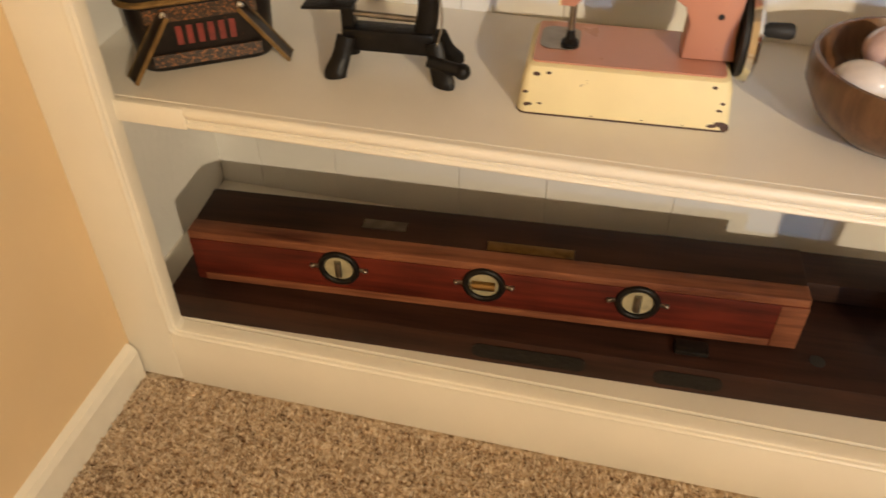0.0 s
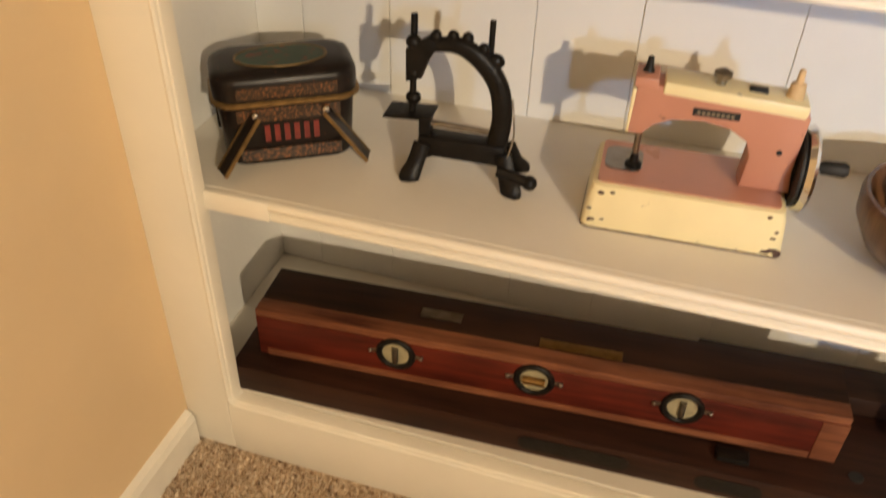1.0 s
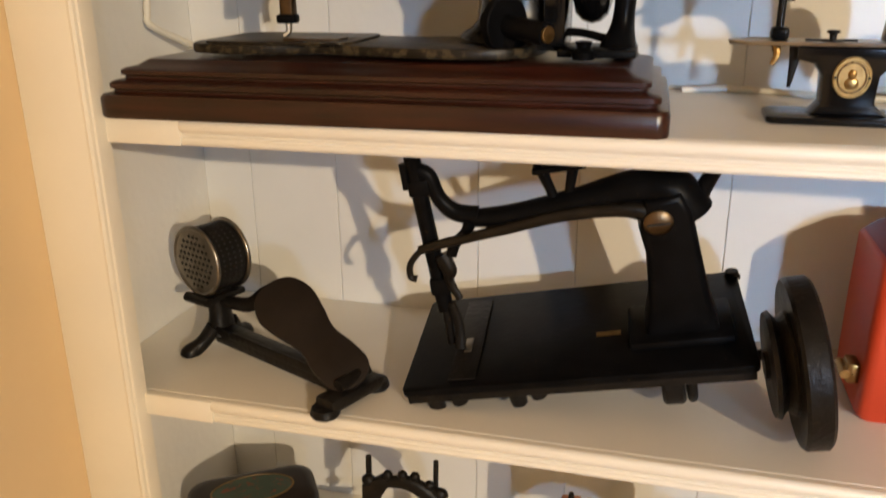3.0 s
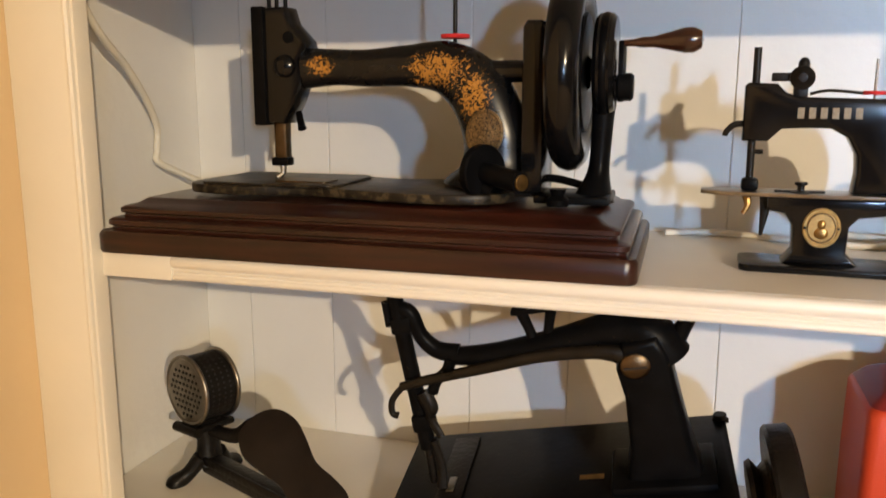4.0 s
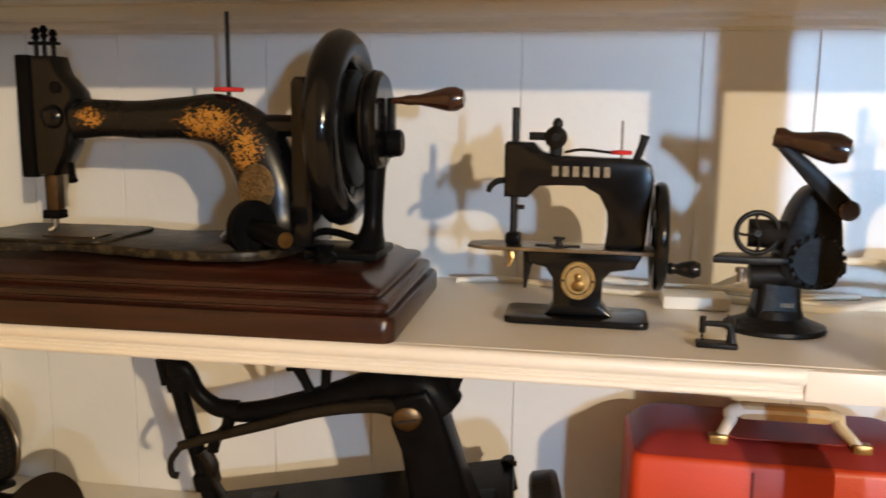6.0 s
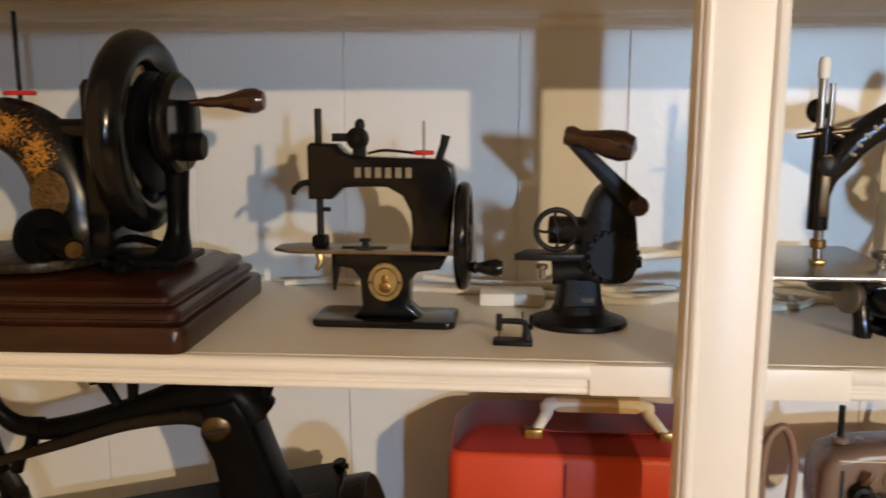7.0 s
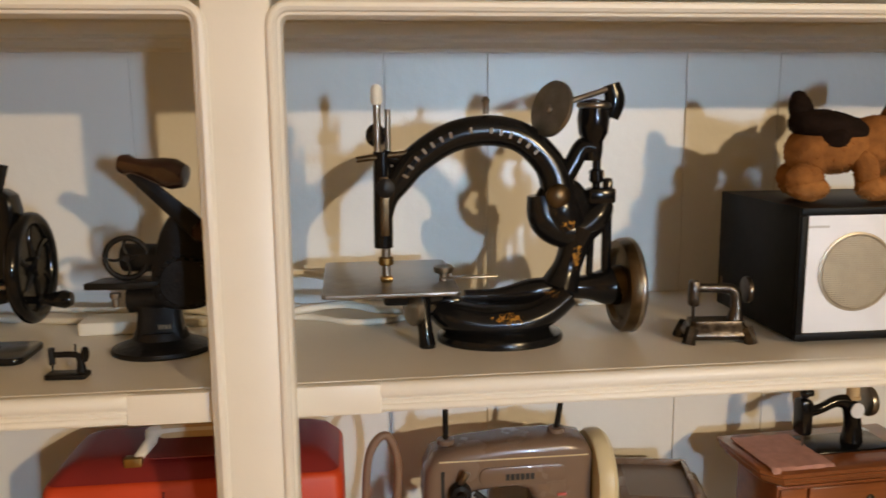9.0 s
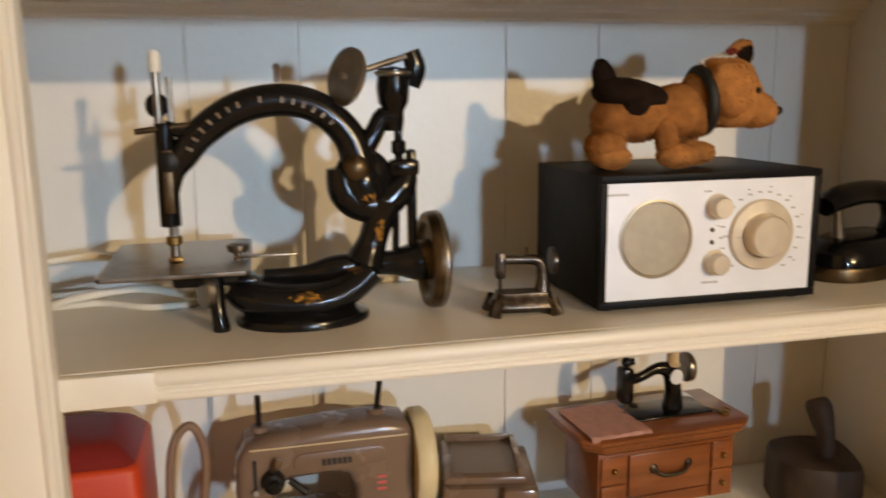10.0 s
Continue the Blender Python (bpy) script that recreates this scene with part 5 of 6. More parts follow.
    part("lift_lever", tube([(0.050, 0.066, 0.130, 0.008), (0.056, 0.064, 0.112, 0.008), (0.054, 0.064, 0.100, 0.005), (0.062, 0.062, 0.078, 0.004)], 0.8, 10), M_IRON, t)
    part("needle_shank", rod((0.042, 0.075, 0.016), (0.042, 0.075, 0.062), 0.0045), M_IRON, t)
    part("presser_foot", tube([(0.050, 0.070, 0.070, 0.005), (0.054, 0.070, 0.040, 0.005), (0.052, 0.066, 0.014, 0.006)], 0.8, 10), M_IRON, t)
    for x0, r0 in ((0.162, 0.005), (0.184, 0.005)):
        part("stand_post", tube([(0.176 + (x0 - 0.173) * 0.7, 0.075, 0.166, 0.008), (0.176 + (x0 - 0.173) * 0.8, 0.075, 0.180, r0), (0.176 + (x0 - 0.173) * 1.4, 0.075, 0.204, 0.006)], 1, 10), M_DARKENAMEL, t)
    part("stand_tray", merged(box(0.152, 0.204, 0.066, 0.084, 0.202, 0.208, 0.002), lathe([(0.004, 0), (0.006, 0.004), (0, 0.006)], (0.158, 0.075, 0.208), seg=10)), M_DARKENAMEL, t)
    part("horn", tube([(0.290, 0.075, 0.140, 0.011), (0.304, 0.075, 0.164, 0.008), (0.320, 0.075, 0.186, 0.0065), (0.340, 0.075, 0.197, 0.007)], 1, 10), M_DARKENAMEL, t)
    part("horn_tip", box(0.326, 0.356, 0.066, 0.084, 0.195, 0.201, 0.003), M_DARKENAMEL, t)
    part("winder_post", merged(rod((0.330, 0.172, -0.026), (0.330, 0.172, 0.014), 0.0045), disc((0.330, 0.172, 0.012), 0.007, 0.006, "z", seg=16), rod((0.322, 0.172, 0.008), (0.338, 0.172, 0.006), 0.003)), M_IRON, t)
    w = part("handwheel", lathe([(0.061, -0.010), (0.079, -0.011), (0.082, -0.008), (0.082, 0.009), (0.079, 0.012), (0.061, 0.010)], (0.371, 0.014, -0.001), "x", 48), M_IRON, t, "worn dark iron handwheel")
    part("wheel_web", disc((0.370, 0.014, -0.001), 0.062, 0.008, "x"), M_IRON, w)
    part("belt_pulley", lathe([(0.050, -0.010), (0.052, -0.006), (0.044, 0.0), (0.050, 0.006), (0.050, 0.010)], (0.352, 0.014, -0.001), "x", 36), M_IRON, w)
    part("hub", rod((0.338, 0.014, -0.001), (0.385, 0.014, -0.001), 0.014), M_IRON, w)
    # the head parts are sheared sideways to fit the camera's view
    for ob in t.children:
        for v in ob.data.vertices:
            if v.co.z > 0.0135:
                v.co.x += 0.065 * (v.co.z - 0.0135) * max(0, 1 - v.co.x / 0.25)


def red_case():
    t = thing("red_carrying_case", "bright red plastic machine case with pale handle and brass latches", "case", 0.421, 0.848, S2, 0)
    W, D = 0.145, 0.064
    part("body", tiers(lambda i: rounded_rect(-W + i, W - i, -D + i * 0.9, D - i, 0.012, 4), [(0.004, 0), (0.0, 0.006), (0.0, 0.100), (0.001, 0.166), (0.003, 0.171), (0.006, 0.173)]), M_CASE, t)
    part("lid", tiers(lambda i: rounded_rect(-W + i, W - i, -D + i, D - i * 0.6, 0.012, 4), [(0.005, 0.1732), (0.009, 0.177), (0.016, 0.184), (0.028, 0.189), (0.034, 0.190)]), M_CASETOP, t, "darker red bevelled lid")
    part("lid_recess", prism(rounded_rect(-0.050, 0.062, -0.045, 0.012, 0.010), 0.1902, 0.1912, plane="xy"), M_CASETOP, t)
    h = part("handle", tube([(-0.058, -0.040, 0.188, 0.005), (-0.046, -0.026, 0.202, 0.006), (-0.038, -0.020, 0.211, 0.007), (0.047, -0.020, 0.211, 0.007), (0.056, -0.026, 0.202, 0.006), (0.070, -0.042, 0.188, 0.005)], 1.3, 12), M_CABLE, t, "pale plastic carrying handle")
    part("handle_grip", box(-0.038, 0.048, -0.028, -0.012, 0.203, 0.219, 0.004), M_SAND, h)
    for x in (-0.060, 0.072):
        part("handle_bracket", box(x - 0.009, x + 0.009, -0.048, -0.036, 0.180, 0.193, 0.002), M_BRASS, t, "tarnished brass handle bracket")
    part("side_latch", merged(box(-W - 0.012, -W + 0.001, -0.048, -0.022, 0.034, 0.056, 0.003), rod((-W - 0.014, -0.05, 0.045), (-W - 0.014, -0.02, 0.045), 0.005)), M_BRASS, t, "brass side latch")
    part("seam", box(-0.030, -0.028, -D - 0.0012, -D + 0.001, 0.01, 0.164), M_CASETOP, t)


# ---- middle shelf, second bay ----
def taupe_machine():
    t = thing("portable_electric_sewing_machine", "taupe 1950s electric sewing machine with ivory handwheel cover", "sewing machine", 0.746, 0.850, S2, 0)
    t.scale = (0.95, 0.95, 0.975)
    part("bed", box(-0.115, 0.120, -0.055, 0.075, 0, 0.060, 0.008, 3), M_TAUPE, t)
    body = part("body", prism([(-0.099, 0.090), (-0.102, 0.116), (-0.100, 0.150), (-0.090, 0.168), (-0.060, 0.176), (0.0, 0.181), (0.060, 0.182), (0.085, 0.177), (0.093, 0.165), (0.094, 0.059), (0.026, 0.059), (0.026, 0.110), (0.018, 0.124), (0.0, 0.129), (-0.040, 0.126), (-0.058, 0.120), (-0.062, 0.104), (-0.066, 0.090)], -0.030, 0.030, 0.012, 4), M_TAUPE, t, "glossy taupe arm and head")
    panel = part("name_panel", prism(rounded_rect(-0.040, 0.060, 0.134, 0.156, 0.010), -0.0325, -0.029, 0.0015), M_TAUPE, body)
    word_bars(panel, -0.010, 0.024, -0.0327, 0.141, 0.148, 6, M_DARK, "dark lettering shown as plain bars", 0.3)
    part("ridge", box(-0.085, 0.085, -0.0305, -0.0285, 0.164, 0.1652), M_IVORY, body, smooth=0)
    part("emblem", merged(rod((0.050, -0.031, 0.106), (0.060, -0.031, 0.106), 0.0016, seg=8), rod((0.050, -0.031, 0.113), (0.060, -0.031, 0.113), 0.0016, seg=8), rod((0.050, -0.031, 0.120), (0.060, -0.031, 0.120), 0.0016, seg=8)), M_LETTERRED, body, "small red emblem")
    part("handwheel_cover", lathe([(0.052, -0.010), (0.055, -0.006), (0.055, 0.006), (0.050, 0.012), (0.030, 0.014), (0, 0.015)], (0.103, 0, 0.125), "x", 44), M_IVORY, t, "round ivory plastic end cover")
    for x, z0, z1, lean in ((-0.074, 0.174, 0.213, 0.0), (0.055, 0.181, 0.222, 0.006)):
        p = part("spool_pin", rod((x, 0, z0), (x + lean, 0, z1), 0.0034), M_IRON, t)
        part("pin_seat", disc((x, 0, z0 + 0.003), 0.010, 0.006, "z"), M_TAUPE, p)
    ten = part("tension_dial", lathe([(0.012, 0), (0.013, 0.004), (0.011, 0.012), (0.006, 0.013), (0.005, 0.018), (0, 0.018)], (-0.062, -0.030, 0.130), "-y", 28), M_IRON, t)
    part("tension_lever", tube([(-0.062, -0.036, 0.141, 0.003), (-0.058, -0.040, 0.150, 0.004), (-0.055, -0.040, 0.156, 0.004)], 1, 8), M_STEEL, ten)
    part("take_up_slot", box(-0.083, -0.079, -0.0308, -0.0290, 0.118, 0.154), M_DARK, body, smooth=0)
    part("thread_guide", rod((-0.081, -0.032, 0.118), (-0.081, -0.040, 0.122), 0.003, seg=8), M_STEEL, t)
    part("needle_bar", rod((-0.083, -0.006, 0.060), (-0.083, -0.006, 0.092), 0.004), M_STEEL, t)
    part("presser_lever", tube([(-0.045, -0.031, 0.128, 0.004), (-0.036, -0.036, 0.122, 0.004), (-0.028, -0.038, 0.116, 0.005)], 1, 8), M_DARK, t)


def accessory_box():
    t = thing("accessory_tray", "taupe plastic accessory box, the shade of its lid recess painted darker", "box", 0.925, 0.858, S2, -12)
    part("body", box(-0.052, 0.052, -0.052, 0.060, 0, 0.094, 0.006), M_TAUPE, t)
    part("lid", box(-0.050, 0.040, -0.046, 0.055, 0.0942, 0.104, 0.004), M_TAUPE, t)
    # darker taupe slab paints the shade of the lid's recess
    part("lid_inset", box(-0.040, 0.030, -0.036, 0.046, 0.1042, 0.1052), M_TAUPED, t, smooth=0)
    part("rim", merged(box(-0.046, 0.036, 0.046, 0.051, 0.1042, 0.112, 0.001), box(0.030, 0.036, -0.042, 0.046, 0.1042, 0.112, 0.001)), M_TAUPE, t)
    part("knob_block", box(0.012, 0.050, -0.066, -0.0525, 0.070, 0.098, 0.006), M_TAUPE, t)


def toy_cabinet():
    t = thing("music_box_sewing_cabinet", "orange-brown wooden toy sewing cabinet with drawer and black machine on top", "miniature cabinet", 1.128, 0.862, S2, 3)
    t.scale = (0.94, 1.0, 1.02)
    part("body", box(-0.094, 0.094, -0.042, 0.042, 0.038, 0.110, 0.002), M_CABINET, t)
    rect = lambda i: [(-0.116 + i, -0.040 + i), (-0.098 + i, -0.058 + i), (0.098 - i, -0.058 + i), (0.116 - i, -0.040 + i), (0.116 - i, 0.056 - i), (-0.116 + i, 0.056 - i)]
    part("top", tiers(rect, [(0.012, 0.1102), (0.008, 0.114), (0.008, 0.117), (0.003, 0.120), (0.003, 0.123), (0.0, 0.126), (0.0, 0.130), (0.004, 0.132)]), M_CABINET, t, "moulded overhanging top with clipped corners")
    d = part("drawer", box(-0.054, 0.058, -0.046, -0.0425, 0.056, 0.106, 0.0015), M_CABINET, t)
    part("handle", merged(tube([(-0.020, -0.047, 0.086, 0.002), (-0.012, -0.052, 0.080, 0.0025), (0.004, -0.053, 0.079, 0.0025), (0.018, -0.052, 0.081, 0.0025), (0.026, -0.047, 0.087, 0.002)], 1, 8), lathe([(0.006, 0), (0.004, 0.002), (0, 0.003)], (-0.021, -0.046, 0.086), "-y", 12), lathe([(0.006, 0), (0.004, 0.002), (0, 0.003)], (0.027, -0.046, 0.087), "-y", 12)), M_PEWTER, d, "cast bail handle")
    for x0, x1, z0, z1 in ((-0.091, -0.058, 0.074, 0.106), (-0.091, -0.058, 0.040, 0.072), (0.062, 0.092, 0.074, 0.106), (0.062, 0.092, 0.040, 0.072)):
        s = part("side_drawer", box(x0, x1, -0.0455, -0.0425, z0, z1, 0.0012), M_CABINET, t)
        part("knob", ball(((x0 + x1) / 2, -0.048, (z0 + z1) / 2), 0.0036, 12), M_BRASS, s, "tiny brass knob")
    part("apron", prism([(-0.054, 0.054), (0.058, 0.054), (0.050, 0.042), (-0.046, 0.042)], -0.045, -0.0425), M_CABINET, t)
    for x in (-0.030, 0.034):
        for y in (-0.02, 0.025):
            part("leg", tube([(x, y, 0.0395, 0.006), (x * 1.1, y, 0.020, 0.005), (x * 1.3, y, 0.0, 0.007)], 0.7, 8), M_ENAMEL, t)
    part("machine_bed", box(-0.030, 0.078, -0.022, 0.030, 0.1322, 0.1345, 0.001), M_ENAMEL, t)
    part("machine_arm", tube([(0.036, 0.004, 0.134, 0.014), (0.036, 0.004, 0.155, 0.011), (0.030, 0.004, 0.178, 0.010), (0.012, 0.004, 0.184, 0.007), (-0.012, 0.004, 0.176, 0.006), (-0.028, 0.004, 0.174, 0.007)], 0.85, 14), M_ENAMEL, t)
    part("machine_head", box(-0.041, -0.025, -0.006, 0.014, 0.148, 0.190, 0.004), M_ENAMEL, t)
    part("head_knob", merged(ball((-0.032, 0.004, 0.196), (0.006, 0.006, 0.006), 12), rod((-0.034, 0.004, 0.196), (-0.022, 0.004, 0.196), 0.004)), M_ENAMEL, t)
    part("needle", rod((-0.033, 0.002, 0.132), (-0.033, 0.002, 0.150), 0.0016, seg=8), M_STEEL, t)
    part("plate", lathe([(0.009, 0), (0.009, 0.0012), (0, 0.0014)], (0.033, -0.0065, 0.175), "-y", 20), M_SILVER, t)
    part("spool", lathe([(0.009, 0), (0.009, 0.003), (0.0075, 0.004), (0.0075, 0.016), (0.009, 0.017), (0.009, 0.020)], (0.034, 0.004, 0.186), seg=20), M_SAND, t, "small wooden thread spool")
    part("handwheel", lathe([(0.008, -0.004), (0.017, -0.004), (0.018, 0.0), (0.017, 0.004), (0.008, 0.005), (0, 0.005)], (0.054, 0.004, 0.182), "x", 28), M_STEEL, t)
    cloth = bmesh.new()
    bmesh.ops.create_grid(cloth, x_segments=24, y_segments=20, size=0.5)
    for v in cloth.verts:
        x, y = -0.068 + v.co.x * 0.080, -0.008 + v.co.y * 0.092
        v.co = (x, y, 0.1335 + 0.0012 * noise.noise(Vector((x * 90, y * 90, 0))) + 0.0012 - (0.004 if y < -0.050 else 0))
    bmesh.ops.solidify(cloth, geom=cloth.faces[:], thickness=0.001)
    part("cloth", cloth, M_CLOTH, t, "dusty pink cloth under the needle")
    part("scissors", merged(ring((0.088, -0.030, 0.1335), 0.005, 0.0013, "z", 16, 6), ring((0.096, -0.022, 0.1335), 0.005, 0.0013, "z", 16, 6), rod((0.086, -0.024, 0.1335), (0.072, 0.0, 0.1335), 0.0013, seg=6)), M_BRASS, t, "tiny brass scissors")
    part("paper_tag", box(0.060, 0.082, 0.030, 0.045, 0.1322, 0.1335), M_SILVER, t, smooth=0)


def sad_iron():
    t = thing("sad_iron", "rusty dark cast-iron sad iron with an upright rod handle", "iron", 1.358, 0.848, S2, -20)
    t.scale = (1.15, 1.15, 1.18)
    sole = closed_line([(-0.050, 0.0), (-0.047, 0.030), (-0.02, 0.046), (0.022, 0.046), (0.036, 0.03), (0.036, -0.03), (0.022, -0.046), (-0.02, -0.046), (-0.047, -0.030)], 4)
    rust = surface("rusty_brown_iron", (0.038, 0.022, 0.015), 0.6, vary=0.4, scale=50, bump=0.5, second=(0.11, 0.05, 0.025), amount=0.62)
    part("body", tiers(lambda i: [(x * (1 - i), y * (1 - i)) for x, y in sole], [(0.02, 0), (0.0, 0.003), (0.0, 0.045), (0.05, 0.052), (0.2, 0.056)]), rust, t)
    part("handle", tube([(0.002, -0.012, 0.040, 0.0095), (0.002, -0.010, 0.075, 0.0095), (0.0, -0.004, 0.090, 0.0120), (-0.004, 0.0, 0.105, 0.0135), (-0.006, 0.002, 0.112, 0.0105)], 1.0, 16), rust, t)


foot_pedal()
tilted_machine()
red_case()
taupe_machine()
accessory_box()
toy_cabinet()
sad_iron()
cable("machine_cord", "brown electric cord looped beside the red case", [(0.600, 0.80, S2 + 0.0035), (0.596, 0.80, 0.80), (0.588, 0.81, 0.87), (0.592, 0.82, 0.935), (0.610, 0.825, 0.955), (0.622, 0.825, 0.925), (0.618, 0.82, 0.87), (0.605, 0.81, 0.81), (0.625, 0.78, 0.80), (0.645, 0.77, 0.85), (0.655, 0.785, 0.875), (0.648, 0.80, 0.83), (0.628, 0.79, S2 + 0.0035)], 0.0045, M_BROWNCORD)


# ---- lower shelf ----
def tin_basket():
    t = thing("picnic_tin", "dark lithographed tin basket with faded red print and folded strap handles", "tin", -0.420, 0.786, S1, 33)
    t.scale = (1.14, 1.12, 1.19)
    o = lambda i: rounded_rect(-0.074 + i, 0.074 - i, -0.044 + i, 0.044 - i, 0.024 - i * 0.3, 6)
    part("body", tiers(o, [(0.010, 0), (0.008, 0.003), (0.004, 0.068)]), M_TIN, t)
    lid = part("lid", tiers(o, [(0.002, 0.0682), (0.001, 0.080), (0.001, 0.090), (0.003, 0.0945), (0.007, 0.0972), (0.014, 0.0985)]), M_TIN, t, "domed dark tin lid")
    part("lid_rim", tiers(o, [(0.0, 0.066), (-0.0016, 0.0675), (-0.0016, 0.0700), (0.0, 0.0715)]), M_TINGOLD, t, "worn gold rim line")
    part("lid_oval", lathe([(0.030, 0.0), (0.030, 0.0006), (0, 0.0008)], (0, 0, 0.0986), "z", 40, (1.5, 0.85)), M_TINOVAL, lid, "faded green and red oval print")
    part("oval_border", ring((0, 0, 0), 0.031, 0.0008, Matrix.Translation((0, 0, 0.0990)) @ Matrix.Diagonal((1.5, 0.85, 1, 1))), M_TINGOLD, lid)
    word_bars(t, -0.026, 0.034, -0.0385, 0.026, 0.044, 6, M_TINRED, "faded red lettering shown as plain bars", 0.45)
    for z, h in ((0.006, 0.012), (0.050, 0.013)):
        part("print_band", box(-0.052, 0.052, -0.0385 - z * 0.06, -0.036, z, z + h), M_TINBAND, t, "printed band of orange and gold flowers", smooth=0)
    part("print_band", box(-0.050, 0.050, -0.0436, -0.040, 0.075, 0.086), M_TINBAND, lid, smooth=0)
    for s, x in ((-1, -0.034), (1, 0.036)):
        p = Vector((x, -0.047, 0.060))
        q = Vector((x + s * 0.040, -0.060, 0.008))
        d = (q - p).normalized()
        m = Matrix.Translation((p + q) / 2) @ d.to_track_quat("Z", "Y").to_matrix().to_4x4()
        L = (q - p).length / 2
        strap = part("strap", turned(box(-0.010, 0.010, -0.0012, 0.0012, -L, L, 0.0008), m), M_TIN, t, "flat tin strap handle with gold edges")
        for e in (-0.0095, 0.0095):
            part("strap_edge", turned(box(e - 0.0012, e + 0.0012, -0.0018, 0.0018, -L, L), m), M_TINGOLD, strap, smooth=0)
        part("rivet", ball(p + Vector((0, -0.002, 0)), 0.004, 12), M_CHROME, strap)
    part("rear_strap", turned(box(-0.060, 0.060, -0.0012, 0.0012, -0.030, 0.030, 0.001), Matrix.Translation((-0.012, 0.056, 0.032)) @ Matrix.Rotation(radians(-14), 4, "X")), M_TIN, t)


def iron_toy():
    t = thing("cast_iron_toy_machine", "small black cast-iron toy sewing machine with an arched frame", "sewing machine", -0.188, 0.792, S1, 3)
    part("arch", tube([(0.028, 0, 0.045, 0.0125), (0.033, 0, 0.080, 0.0115), (0.027, 0, 0.118, 0.0115), (0.008, 0, 0.145, 0.0115), (-0.018, 0, 0.160, 0.010), (-0.045, 0, 0.158, 0.008), (-0.066, 0, 0.152, 0.007)], 0.75, 14), M_IRON, t)
    part("head_bracket", prism([(-0.078, 0.150), (-0.052, 0.168), (-0.040, 0.160), (-0.052, 0.140), (-0.060, 0.118), (-0.078, 0.112)], -0.006, 0.006, 0.002), M_IRON, t)
    for x, z in ((-0.010, 0.170), (-0.026, 0.170), (0.008, 0.160), (-0.045, 0.168)):
        part("crest_knob", ball((x, 0, z), (0.0065, 0.006, 0.007), 12), M_IRON, t)
    part("needle_bar", rod((-0.070, -0.004, 0.070), (-0.072, 0.010, 0.186), 0.0038), M_IRON, t)
    for z in (0.158, 0.122, 0.092):
        part("bar_collar", ball((-0.070, 0.0, z), (0.009, 0.008, 0.008), 12), M_IRON, t)
    part("spool_post", rod((0.014, 0.008, 0.145), (0.014, 0.012, 0.188), 0.0033), M_IRON, t)
    part("post_boss", ball((0.020, 0.004, 0.146), (0.011, 0.008, 0.009), 12), M_IRON, t)
    part("work_plate", turned(box(-0.028, 0.028, -0.016, 0.020, -0.0015, 0.0015, 0.0005), Matrix.Translation((-0.072, -0.006, 0.076)) @ Matrix.Rotation(radians(-4), 4, "Y")), M_IRON, t, "thin rusty square work plate")
    part("plate_post", box(-0.062, -0.048, -0.008, 0.008, 0.045, 0.0745, 0.002), M_IRON, t)
    part("frame", box(-0.062, 0.040, -0.012, 0.014, 0.024, 0.050, 0.004), M_IRON, t)
    part("cross_rod", rod((-0.050, -0.002, 0.064), (0.030, 0.002, 0.060), 0.0035), M_STEEL, t)
    for x, lean in ((-0.056, -0.010), (0.040, 0.014)):
        for y in (-0.026, 0.026):
            part("leg", tube([(x, y * 0.5, 0.042, 0.010), (x + lean * 0.5, y * 0.8, 0.020, 0.0105), (x + lean, y * 1.1, 0.006, 0.0125), (x + lean, y * 1.15, 0.0, 0.0120)], 0.55, 10), M_IRON, t)
    part("crank_shaft", rod((0.036, -0.022, 0.026), (0.070, -0.026, 0.020), 0.007), M_IRON, t)
    part("crank_knob", ball((0.074, -0.026, 0.019), 0.009, 12), M_IRON, t)
    part("tie_wire", tube([(0.044, -0.006, 0.110, 0.0012), (0.050, -0.014, 0.070, 0.0012), (0.044, -0.018, 0.038, 0.0012)], 1, 6), M_STEEL, t)


